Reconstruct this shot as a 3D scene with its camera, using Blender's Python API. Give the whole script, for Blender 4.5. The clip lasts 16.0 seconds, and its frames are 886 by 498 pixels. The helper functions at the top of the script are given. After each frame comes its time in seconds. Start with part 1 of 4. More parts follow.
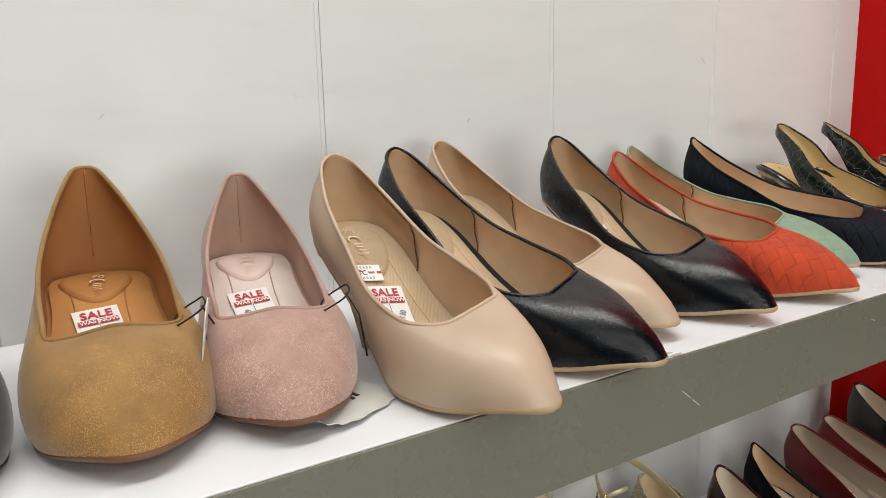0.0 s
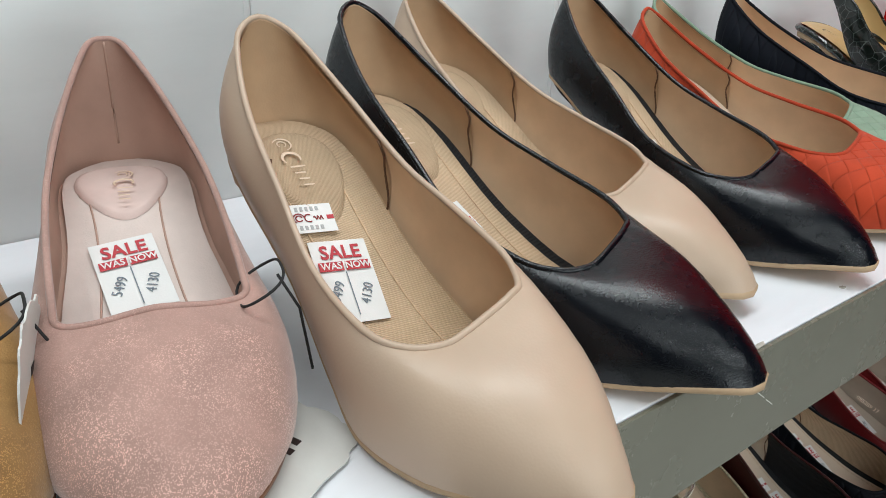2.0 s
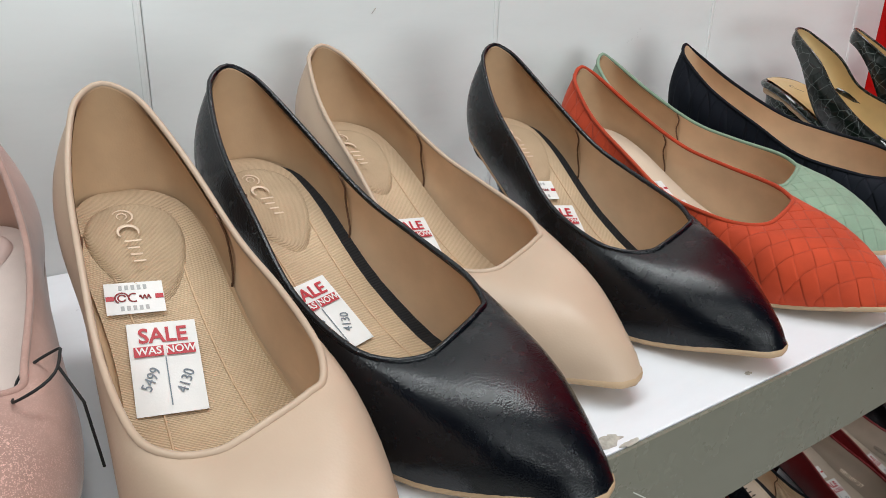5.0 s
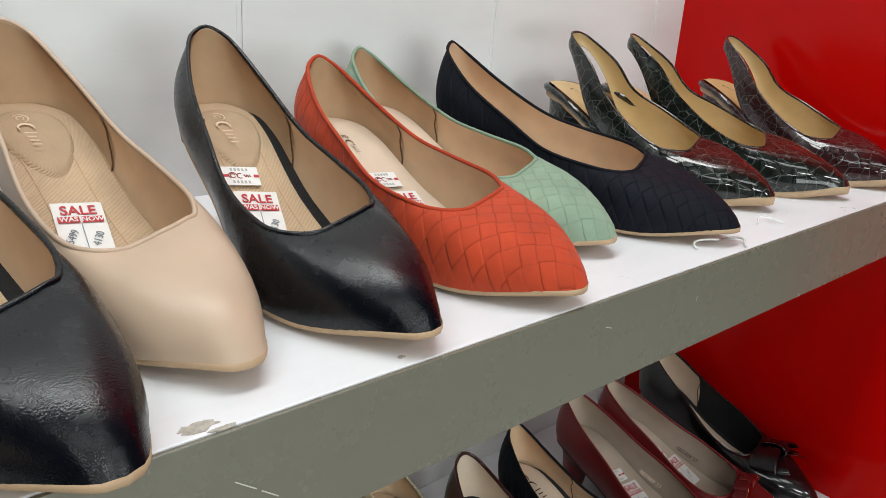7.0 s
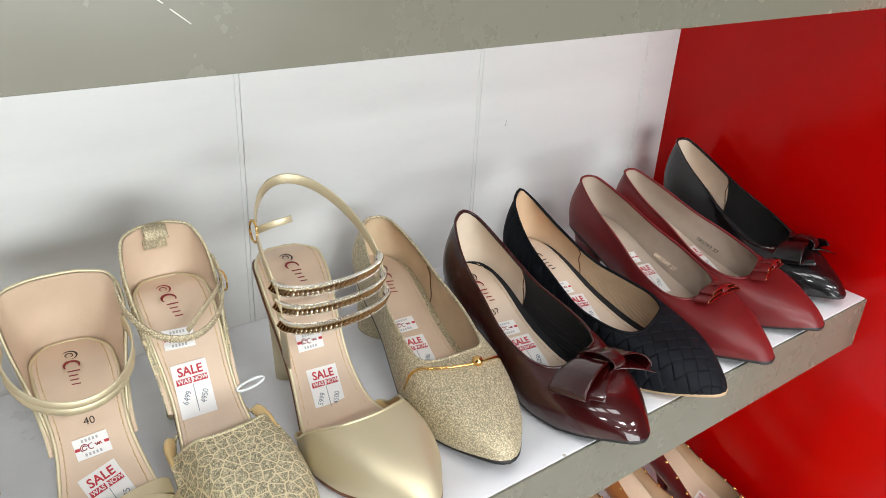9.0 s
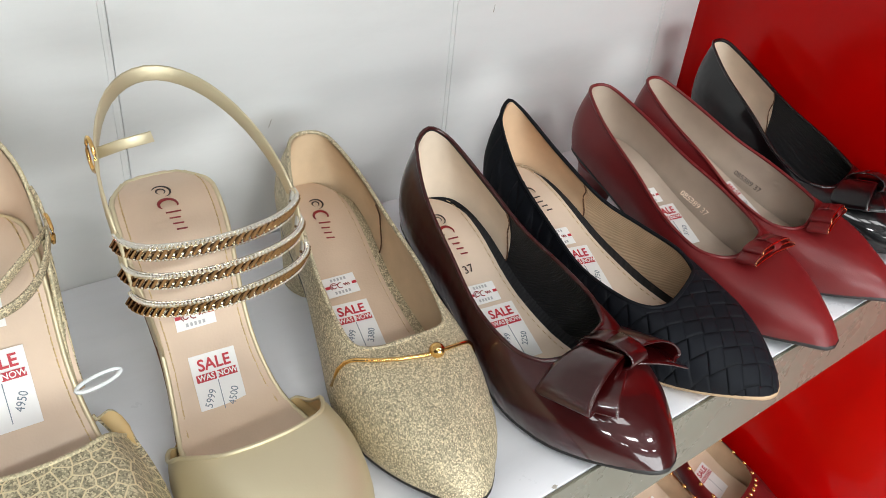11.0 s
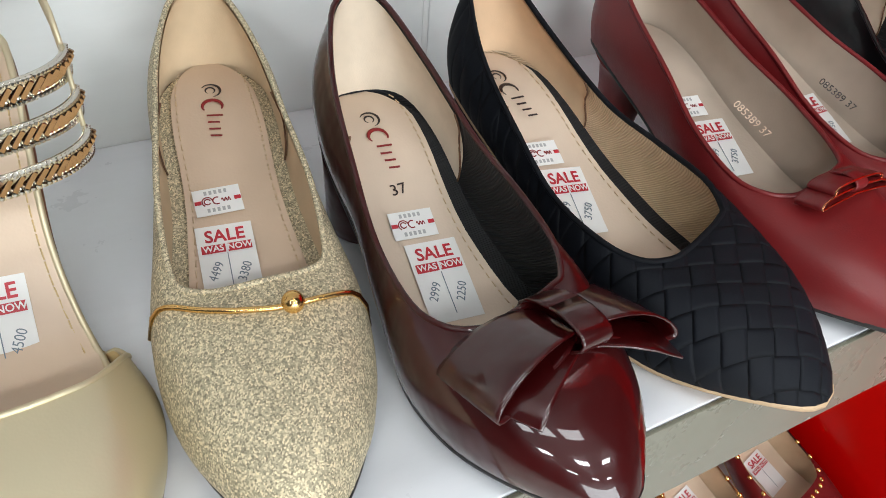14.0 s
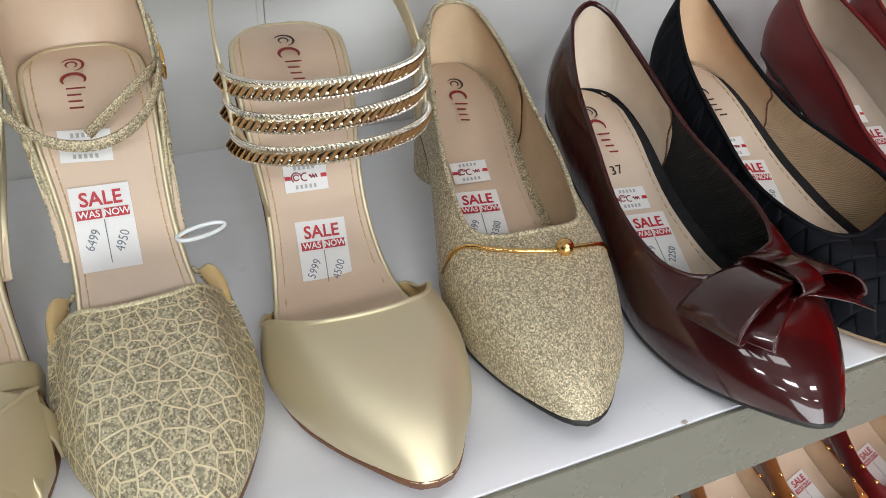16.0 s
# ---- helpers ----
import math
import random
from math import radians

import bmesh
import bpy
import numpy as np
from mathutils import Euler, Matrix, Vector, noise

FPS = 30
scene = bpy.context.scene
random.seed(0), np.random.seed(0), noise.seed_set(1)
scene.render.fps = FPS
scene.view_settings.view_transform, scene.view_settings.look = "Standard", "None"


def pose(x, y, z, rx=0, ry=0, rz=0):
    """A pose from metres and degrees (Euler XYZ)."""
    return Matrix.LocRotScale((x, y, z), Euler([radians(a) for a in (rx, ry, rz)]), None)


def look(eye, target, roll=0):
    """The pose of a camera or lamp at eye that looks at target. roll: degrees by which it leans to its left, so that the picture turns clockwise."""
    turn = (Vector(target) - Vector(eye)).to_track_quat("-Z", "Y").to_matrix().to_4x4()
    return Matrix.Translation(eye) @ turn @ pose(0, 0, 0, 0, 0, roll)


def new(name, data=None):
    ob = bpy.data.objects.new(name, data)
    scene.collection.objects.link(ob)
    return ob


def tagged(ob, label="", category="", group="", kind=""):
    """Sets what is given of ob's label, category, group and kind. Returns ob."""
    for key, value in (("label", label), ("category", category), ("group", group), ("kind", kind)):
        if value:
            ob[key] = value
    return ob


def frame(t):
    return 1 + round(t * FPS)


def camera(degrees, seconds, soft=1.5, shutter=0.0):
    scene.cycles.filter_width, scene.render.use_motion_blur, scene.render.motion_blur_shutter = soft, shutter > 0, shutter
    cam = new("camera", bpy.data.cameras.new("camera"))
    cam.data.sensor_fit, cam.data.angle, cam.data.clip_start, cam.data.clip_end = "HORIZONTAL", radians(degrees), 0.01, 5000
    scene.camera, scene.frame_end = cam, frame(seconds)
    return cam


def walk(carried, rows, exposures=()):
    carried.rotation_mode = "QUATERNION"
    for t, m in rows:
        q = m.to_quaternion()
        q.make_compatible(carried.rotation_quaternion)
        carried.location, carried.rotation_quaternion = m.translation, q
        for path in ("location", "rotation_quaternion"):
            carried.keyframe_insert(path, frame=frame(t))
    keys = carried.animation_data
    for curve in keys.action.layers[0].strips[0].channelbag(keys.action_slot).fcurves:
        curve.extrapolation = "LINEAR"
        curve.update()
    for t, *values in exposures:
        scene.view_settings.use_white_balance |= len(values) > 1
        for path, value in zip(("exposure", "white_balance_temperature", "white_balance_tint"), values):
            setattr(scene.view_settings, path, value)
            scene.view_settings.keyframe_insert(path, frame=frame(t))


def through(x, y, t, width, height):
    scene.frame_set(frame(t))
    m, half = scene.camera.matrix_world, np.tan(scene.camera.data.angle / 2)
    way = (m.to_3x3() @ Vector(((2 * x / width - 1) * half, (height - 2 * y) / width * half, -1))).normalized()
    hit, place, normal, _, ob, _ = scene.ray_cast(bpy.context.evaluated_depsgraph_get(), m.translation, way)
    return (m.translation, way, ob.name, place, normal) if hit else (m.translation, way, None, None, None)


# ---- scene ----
cam = camera(60.54, 16.0, soft=0.9)
Z0 = 1.15  # top of the upper shelf above the shop floor
PATH = [
    (0, -0.1552, -0.2902, 0.1545, 0.3832, 0.5312, -0.0338, -1.50),
    (0.5, -0.1235, -0.2630, 0.1489, 0.4256, 0.5567, -0.0146, 0.00),
    (1, -0.0988, -0.2308, 0.1487, 0.4603, 0.5664, -0.0789, 0.77),
    (1.5, -0.0794, -0.1773, 0.1545, 0.4578, 0.5798, -0.2175, -0.48),
    (2, -0.0746, -0.1338, 0.1687, 0.4866, 0.5822, -0.2465, 1.91),
    (2.5, -0.0768, -0.1174, 0.1587, 0.4993, 0.5862, -0.2573, 1.51),
    (3, -0.0763, -0.1046, 0.1646, 0.5055, 0.5680, -0.2927, 2.46),
    (5.5, 0.0315, -0.1740, 0.1786, 0.5673, 0.5955, -0.1690, 1.54),
    (6, 0.0633, -0.1917, 0.1803, 0.6203, 0.5672, -0.1573, 1.35),
    (6.5, 0.0895, -0.2110, 0.1716, 0.6996, 0.5113, -0.1540, 2.56),
    (7, 0.1041, -0.2229, 0.1572, 0.7331, 0.4796, -0.1759, 3.68),
    (7.5, 0.1120, -0.2332, 0.1360, 0.7445, 0.4631, -0.2030, 4.05),
    (8, 0.1159, -0.2494, 0.1032, 0.7197, 0.4642, -0.2521, 4.27),
    (8.5, 0.1212, -0.2709, 0.0631, 0.6892, 0.4575, -0.3199, 2.75),
    (9, 0.1296, -0.2758, 0.0146, 0.6834, 0.4320, -0.4239, 3.31),
    (9.2, 0.1346, -0.2621, 0.0000, 0.6908, 0.4249, -0.4674, 4.05),
    (11.5, 0.3245, -0.1351, -0.0645, 0.8583, 0.5065, -0.6154, 5.98),
    (12, 0.4135, -0.1192, -0.0914, 0.9353, 0.5206, -0.6556, 5.04),
    (12.5, 0.4485, -0.1099, -0.1115, 0.9698, 0.5179, -0.6895, 4.52),
    (13, 0.4361, -0.1061, -0.1170, 0.9200, 0.5308, -0.7173, 4.28),
    (13.5, 0.4164, -0.1114, -0.1204, 0.8625, 0.5294, -0.7452, 4.47),
    (14, 0.3871, -0.1149, -0.1204, 0.7899, 0.5492, -0.7502, 4.61),
    (14.5, 0.3612, -0.1223, -0.1180, 0.7404, 0.5623, -0.7405, 4.78),
    (15, 0.3279, -0.1291, -0.1081, 0.6973, 0.5610, -0.7305, 4.87),
    (15.5, 0.2999, -0.1346, -0.1008, 0.6615, 0.5605, -0.7221, 4.74),
    (16, 0.2765, -0.1428, -0.0981, 0.6190, 0.5618, -0.7196, 4.36),
]
walk(cam, [(t, look((ex, ey, ez + Z0), (tx, ty, tz + Z0), roll)) for t, ex, ey, ez, tx, ty, tz, roll in PATH],
     exposures=[(0, -1.42, 6750, 6), (1.5, -1.38, 6450, 4), (2.5, -1.5, 5850, 1), (5.5, -1.4, 6300, 5), (7.0, -1.35, 6350, 4), (7.6, -1.3, 6350, 4), (9.2, -0.33, 6400, 8), (11.4, -0.36, 6350, 6), (12.5, -0.2, 6150, 4), (14.5, -0.38, 6200, 6), (15.5, -0.46, 6250, 8), (16.0, -0.7, 6300, 8)])

# ---- world and lights ----
world = bpy.data.worlds.new("shop_air")
scene.world = world
world.use_nodes = True
world.node_tree.nodes["Background"].inputs[0].default_value = (0.9, 0.95, 1.0, 1)
world.node_tree.nodes["Background"].inputs[1].default_value = 0.05


def area(name, loc, target, sx, sy, power, col):
    data = bpy.data.lights.new(name, "AREA")
    data.shape, data.size, data.size_y, data.energy, data.color = "RECTANGLE", sx, sy, power, col
    ob = new(name, data)
    ob.matrix_world = look(loc, target)
    return ob


COOL = (1.0, 0.99, 0.985)
LAMPS = [(x, y, power) for y, power, row in ((0.0, 19, (-0.7, 0.05, 0.66)), (-1.1, 6, (-0.9, -0.1, 0.7)), (-2.3, 34, (-1.4, 0.2, 1.6)), (-3.9, 22, (-1.4, 0.2, 1.6))) for x in row]
for lx, ly, power in LAMPS:
    area("ceiling_panel_light", (lx, ly, 2.74), (lx, ly, 0), 0.55, 0.28, power, COOL)

# added fill light opposite the shelves; no window is built there
area("front_fill_light", (0.35, -3.4, 1.15), (0.25, 0.0, 1.0), 2.8, 1.1, 118, (0.97, 0.99, 1.0))


# ---- materials ----
def lin(r, g, b):
    """Linear colour from eight-bit values."""
    f = lambda c: c / 12.92 if c <= 0.04045 else ((c + 0.055) / 1.055) ** 2.4
    return (f(r / 255), f(g / 255), f(b / 255), 1)


class Nodes:
    def __init__(self, name):
        self.mat = bpy.data.materials.new(name)
        self.mat.use_nodes = True
        self.tree = self.mat.node_tree
        self.bsdf = self.tree.nodes["Principled BSDF"]
        self.coord = self.tree.nodes.new("ShaderNodeTexCoord")

    def add(self, kind, **values):
        n = self.tree.nodes.new("ShaderNode" + kind)
        for key, value in values.items():
            n.inputs[key.replace("_", " ")].default_value = value
        return n

    def link(self, a, b):
        self.tree.links.new(a, b)

    def set(self, **values):
        for key, value in values.items():
            self.bsdf.inputs[key.replace("_", " ")].default_value = value

    def noise(self, scale, detail=4.0, rough=0.55):
        n = self.add("TexNoise", Scale=scale, Detail=detail, Roughness=rough)
        self.link(self.coord.outputs["Object"], n.inputs["Vector"])
        return n

    def ramp(self, source, stops):
        r = self.add("ValToRGB")
        e = r.color_ramp.elements
        while len(e) < len(stops):
            e.new(0.5)
        for k, (p, c) in zip(e, stops):
            k.position, k.color = p, c
        self.link(source, r.inputs["Fac"])
        return r

    def bump(self, source, strength, distance, under=None):
        b = self.add("Bump", Strength=strength, Distance=distance)
        self.link(source, b.inputs["Height"])
        if under is not None:
            self.link(under.outputs["Normal"], b.inputs["Normal"])
        self.link(b.outputs["Normal"], self.bsdf.inputs["Normal"])
        return b

    def colour(self, socket):
        self.link(socket, self.bsdf.inputs["Base Color"])


def shade(c, k):
    return (min(c[0] * k, 1), min(c[1] * k, 1), min(c[2] * k, 1), 1)


def leather(name, col, rough=0.42, grain=900, coat=0.15, spread=0.12, bump=0.18, spec=0.38):
    n = Nodes(name)
    big, fine = n.noise(25, 3), n.add("TexVoronoi", Scale=grain)
    n.link(n.coord.outputs["Object"], fine.inputs["Vector"])
    crease = n.noise(130, 6, 0.62)
    n.colour(n.ramp(big.outputs["Fac"], [(0.3, shade(col, 1 - spread)), (0.7, shade(col, 1 + spread))]).outputs["Color"])
    n.set(Roughness=rough, Coat_Weight=coat, Coat_Roughness=0.25, Specular_IOR_Level=spec)
    r = n.ramp(crease.outputs["Fac"], [(0.3, (rough * 0.85,) * 3 + (1,)), (0.75, (rough * 1.2,) * 3 + (1,))])
    n.link(r.outputs["Color"], n.bsdf.inputs["Roughness"])
    b = n.bump(crease.outputs["Fac"], bump * 0.7, 0.0003)
    n.bump(fine.outputs["Distance"], bump, 0.0003, b)
    return n.mat


def suede(name, col, glint=0.0, spread=0.2):
    n = Nodes(name)
    big, fine = n.noise(40, 5, 0.65), n.noise(1500, 2)
    mix = n.add("Mix")
    mix.data_type = "RGBA"
    n.link(fine.outputs["Fac"], mix.inputs["Factor"])
    a = n.ramp(big.outputs["Fac"], [(0.3, shade(col, 1 - spread)), (0.7, shade(col, 1 + spread))])
    b = n.ramp(big.outputs["Fac"], [(0.3, shade(col, 0.8)), (0.7, shade(col, 1.35))])
    n.link(a.outputs["Color"], mix.inputs[6])
    n.link(b.outputs["Color"], mix.inputs[7])
    n.colour(mix.outputs[2])
    n.set(Roughness=0.85, Sheen_Weight=0.35, Sheen_Roughness=0.4)
    n.bump(fine.outputs["Fac"], 0.35, 0.0004)
    if glint:
        # glitter sparkle painted in: flakes at twice the suede's colour, denser towards the toe
        spots = n.add("TexVoronoi", Scale=3200)
        n.link(n.coord.outputs["Object"], spots.inputs["Vector"])
        where = n.noise(45, 3)
        both = n.add("Math")
        both.operation = "MULTIPLY"
        s = n.ramp(spots.outputs["Color"], [(0.68, (0, 0, 0, 1)), (0.74, (1, 1, 1, 1))])
        axes = n.add("SeparateXYZ")
        n.link(n.coord.outputs["Object"], axes.inputs["Vector"])
        toe = n.add("MapRange", From_Min=-0.12, From_Max=-0.205, To_Min=-0.18, To_Max=0.24)
        n.link(axes.outputs["Y"], toe.inputs["Value"])
        more = n.add("Math")
        n.link(where.outputs["Fac"], more.inputs[0])
        n.link(toe.outputs["Result"], more.inputs[1])
        w = n.ramp(more.outputs[0], [(0.46, (0.14, 0.14, 0.14, 1)), (0.78, (1, 1, 1, 1))])
        n.link(s.outputs["Color"], both.inputs[0])
        n.link(w.outputs["Color"], both.inputs[1])
        pale = n.add("Mix")
        pale.data_type = "RGBA"
        pale.inputs[7].default_value = shade(col, 2.0)
        n.link(both.outputs[0], pale.inputs["Factor"])
        n.link(mix.outputs[2], pale.inputs[6])
        n.colour(pale.outputs[2])
        r = n.ramp(both.outputs[0], [(0, (0.85,) * 3 + (1,)), (1, (0.25,) * 3 + (1,))])
        n.link(r.outputs["Color"], n.bsdf.inputs["Roughness"])
    return n.mat


def patent(name, col, creased=False):
    n = Nodes(name)
    big = n.noise(18, 3)
    n.colour(n.ramp(big.outputs["Fac"], [(0.3, shade(col, 0.85)), (0.7, shade(col, 1.15))]).outputs["Color"])
    n.set(Roughness=0.3, Specular_IOR_Level=0.2, Coat_Weight=1.0, Coat_Roughness=0.03, Coat_IOR=1.5)
    wave = n.noise(55, 2)
    b = n.bump(wave.outputs["Fac"], 0.45, 0.003)
    if creased:
        v = n.add("TexVoronoi", Scale=95)
        v.feature = "DISTANCE_TO_EDGE"
        n.link(n.coord.outputs["Object"], v.inputs["Vector"])
        r = n.ramp(v.outputs["Distance"], [(0.0, (1, 1, 1, 1)), (0.05, (0.1, 0.1, 0.1, 1)), (0.25, (0, 0, 0, 1))])
        n.bump(r.outputs["Color"], 1.0, 0.0022, b)
        # glints along the creases are painted in as thin pale lines
        wide = n.add("TexVoronoi", Scale=88)
        wide.feature = "DISTANCE_TO_EDGE"
        n.link(n.coord.outputs["Object"], wide.inputs["Vector"])
        thin = n.ramp(wide.outputs["Distance"], [(0.008, (1, 1, 1, 1)), (0.022, (0, 0, 0, 1))])
        pale = n.add("Mix")
        pale.data_type = "RGBA"
        pale.inputs[7].default_value = lin(96, 102, 98)
        n.link(thin.outputs["Color"], pale.inputs["Factor"])
        n.link(n.bsdf.inputs["Base Color"].links[0].from_socket, pale.inputs[6])
        n.colour(pale.outputs[2])
    return n.mat


def glitter(name, col, scale=1900, crack=False):
    n = Nodes(name)
    v = n.add("TexVoronoi", Scale=scale)
    n.link(n.coord.outputs["Object"], v.inputs["Vector"])
    n.colour(n.ramp(v.outputs["Color"], [(0.12, shade(col, 0.5)), (0.5, col), (0.85, shade(col, 1.8))]).outputs["Color"])
    n.set(Metallic=0.3, Roughness=0.55)
    b = n.bump(v.outputs["Color"], 0.6, 0.0005)
    if crack:
        e = n.add("TexVoronoi", Scale=145, Randomness=0.9)
        e.voronoi_dimensions = "2D"
        e.feature = "DISTANCE_TO_EDGE"
        n.link(n.coord.outputs["UV"], e.inputs["Vector"])
        r = n.ramp(e.outputs["Distance"], [(0.035, (1, 1, 1, 1)), (0.07, (0, 0, 0, 1))])
        mix = n.add("Mix")
        mix.data_type = "RGBA"
        mix.inputs[7].default_value = lin(228, 214, 176)
        n.link(r.outputs["Color"], mix.inputs["Factor"])
        n.link(n.bsdf.inputs["Base Color"].links[0].from_socket, mix.inputs[6])
        n.colour(mix.outputs[2])
        n.bump(r.outputs["Color"], 0.6, 0.0005, b)
    return n.mat


def woven(name, col, size=0.0125, spread=0.15, sheen=0.25, dark=0.86, deep=0.0008):
    """Suede stamped with a diagonal basket weave: flat strips that dive under each other."""
    n = Nodes(name)
    turn = n.add("Mapping")
    turn.inputs["Rotation"].default_value = (0, 0, radians(36))
    turn.inputs["Scale"].default_value = (1 / size, 1.3 / size, 1)
    n.link(n.coord.outputs["UV"], turn.inputs["Vector"])
    axes = n.add("SeparateXYZ")
    n.link(turn.outputs["Vector"], axes.inputs["Vector"])

    def calc(op, a, b=None):
        m = n.add("Math")
        m.operation = op
        for k, v in enumerate((a, b)):
            if v is None:
                continue
            if isinstance(v, (int, float)):
                m.inputs[k].default_value = v
            else:
                n.link(v, m.inputs[k])
        return m.outputs[0]

    u, v = axes.outputs["X"], axes.outputs["Y"]
    over = calc("FLOORED_MODULO", calc("ADD", calc("FLOOR", u), calc("FLOOR", v)), 2.0)

    def profile(w, power):
        off = calc("MULTIPLY", calc("ABSOLUTE", calc("SUBTRACT", calc("FRACT", w), 0.5)), 2.0)
        return calc("SUBTRACT", 1.0, calc("POWER", off, power))

    along, cross = calc("MULTIPLY", profile(u, 8.0), calc("ADD", 0.8, calc("MULTIPLY", profile(v, 2.0), 0.2))), calc("MULTIPLY", profile(v, 8.0), calc("ADD", 0.8, calc("MULTIPLY", profile(u, 2.0), 0.2)))
    height = calc("ADD", calc("MULTIPLY", along, over), calc("MULTIPLY", cross, calc("SUBTRACT", 1.0, over)))
    big, fine = n.noise(45, 4, 0.6), n.noise(1400, 2)
    base = n.ramp(big.outputs["Fac"], [(0.3, shade(col, 1 - spread)), (0.7, shade(col, 1 + spread))])
    # groove shade is put into the colour as well as the bump
    groove = n.ramp(height, [(0.25, (dark, dark, dark, 1)), (0.8, (1, 1, 1, 1))])
    tone = n.ramp(over, [(0.0, (0.97, 0.97, 0.97, 1)), (1.0, (1, 1, 1, 1))])
    last_colour = base.outputs["Color"]
    for layer in (groove, tone):
        mix = n.add("Mix")
        mix.data_type, mix.blend_type = "RGBA", "MULTIPLY"
        mix.inputs["Factor"].default_value = 1.0
        n.link(last_colour, mix.inputs[6])
        n.link(layer.outputs["Color"], mix.inputs[7])
        last_colour = mix.outputs[2]
    n.colour(last_colour)
    n.set(Roughness=0.72, Sheen_Weight=sheen, Specular_IOR_Level=0.2)
    b = n.bump(height, 1.0, deep)
    n.bump(fine.outputs["Fac"], 0.3, 0.0003, b)
    return n.mat


def metal(name, col, rough=0.22):
    n = Nodes(name)
    f = n.noise(120, 3)
    r = n.ramp(f.outputs["Fac"], [(0.3, (rough * 0.8,) * 3 + (1,)), (0.7, (rough * 1.25,) * 3 + (1,))])
    n.link(r.outputs["Color"], n.bsdf.inputs["Roughness"])
    n.set(Base_Color=col, Metallic=1.0)
    return n.mat


def cloth(name, col, ribs=0.0, rough=0.75):
    """Lining cloth, with fine ribs across the shoe where asked for."""
    n = Nodes(name)
    big, fine = n.noise(35, 4), n.noise(1200, 2)
    n.colour(n.ramp(big.outputs["Fac"], [(0.3, shade(col, 0.9)), (0.7, shade(col, 1.1))]).outputs["Color"])
    n.set(Roughness=rough)
    b = n.bump(fine.outputs["Fac"], 0.25, 0.0003)
    if ribs:
        w = n.add("TexWave", Scale=ribs, Distortion=0.3)
        w.bands_direction = "DIAGONAL"
        n.link(n.coord.outputs["Object"], w.inputs["Vector"])
        n.bump(w.outputs["Fac"], 0.8, 0.0004, b)
        # furrows between the ribs are shaded in the colour, backing up the bump
        tint = n.add("Mix")
        tint.data_type, tint.blend_type = "RGBA", "MULTIPLY"
        tint.inputs["Factor"].default_value = 1.0
        n.link(n.bsdf.inputs["Base Color"].links[0].from_socket, tint.inputs[6])
        n.link(n.ramp(w.outputs["Fac"], [(0.1, (0.80, 0.78, 0.75, 1)), (0.7, (1, 1, 1, 1))]).outputs["Color"], tint.inputs[7])
        n.colour(tint.outputs[2])
    return n.mat


def plain(name, col, rough=0.5, spread=0.06, scale=8, coat=0.0):
    n = Nodes(name)
    big = n.noise(scale, 5, 0.6)
    n.colour(n.ramp(big.outputs["Fac"], [(0.3, shade(col, 1 - spread)), (0.7, shade(col, 1 + spread))]).outputs["Color"])
    n.set(Roughness=rough, Coat_Weight=coat, Coat_Roughness=0.08)
    n.bump(n.noise(scale * 12, 3).outputs["Fac"], 0.05, 0.001)
    return n.mat


def laminate(name, col, rough=0.3):
    """Shelf board: faint grey scuffs and smears on a smooth face."""
    n = Nodes(name)
    stretch = n.add("Mapping")
    stretch.inputs["Scale"].default_value = (3, 14, 14)
    n.link(n.coord.outputs["Object"], stretch.inputs["Vector"])
    smear = n.add("TexNoise", Scale=3.0, Detail=7.0, Roughness=0.7)
    n.link(stretch.outputs["Vector"], smear.inputs["Vector"])
    n.colour(n.ramp(smear.outputs["Fac"], [(0.3, shade(col, 0.965)), (0.5, col), (0.75, shade(col, 1.02))]).outputs["Color"])
    spots = n.noise(14, 6, 0.7)
    r = n.ramp(spots.outputs["Fac"], [(0.3, (rough * 0.7,) * 3 + (1,)), (0.7, (rough * 1.4,) * 3 + (1,))])
    n.link(r.outputs["Color"], n.bsdf.inputs["Roughness"])
    n.bump(smear.outputs["Fac"], 0.04, 0.001)
    return n.mat


M_PANEL = laminate("white_pvc_panel", lin(224, 225, 223), 0.38)
M_SHELF = laminate("white_shelf_board", lin(230, 231, 235), 0.34)
M_FASCIA = laminate("grey_fascia", lin(113, 111, 98), 0.25)
M_RED = plain("red_gloss_acrylic", lin(188, 3, 3), 0.16, 0.05, 3, 0.1)
M_RED.node_tree.nodes["Principled BSDF"].inputs["Specular IOR Level"].default_value = 0.18
M_RED.node_tree.nodes["Principled BSDF"].inputs["Coat IOR"].default_value = 1.35
# kept pale so the unseen floor bounces light onto the lower shelves
M_FLOOR = plain("shop_floor_tile", lin(214, 211, 205), 0.3)
# walls and ceiling darkened in colour so black leather reflects little
M_DIM_WALL = plain("darkened_shop_wall", lin(70, 68, 67), 0.7)
M_DIM_CEIL = plain("darkened_ceiling", lin(70, 70, 72), 0.8)
M_CHIP = plain("bare_chipboard", lin(172, 166, 156), 0.9, 0.3, 300)
M_SCRATCH = plain("dust_smear", lin(205, 205, 195), 0.6, 0.2, 200)

M_LIN_TAN = cloth("tan_lining", lin(206, 175, 142), 0)
M_LIN_RIB = cloth("tan_ribbed_insole", lin(212, 184, 152), 420)
M_LIN_HEEL = cloth("tan_suede_heel_lining", lin(184, 152, 118))
M_LIN_PINK = cloth("pink_lining", lin(182, 148, 132))
M_INS_PINK = cloth("pink_insole", lin(212, 196, 188))
M_LIN_BROWN = cloth("brown_lining", lin(168, 112, 62))
M_INS_BROWN = cloth("brown_insole", lin(184, 128, 70))
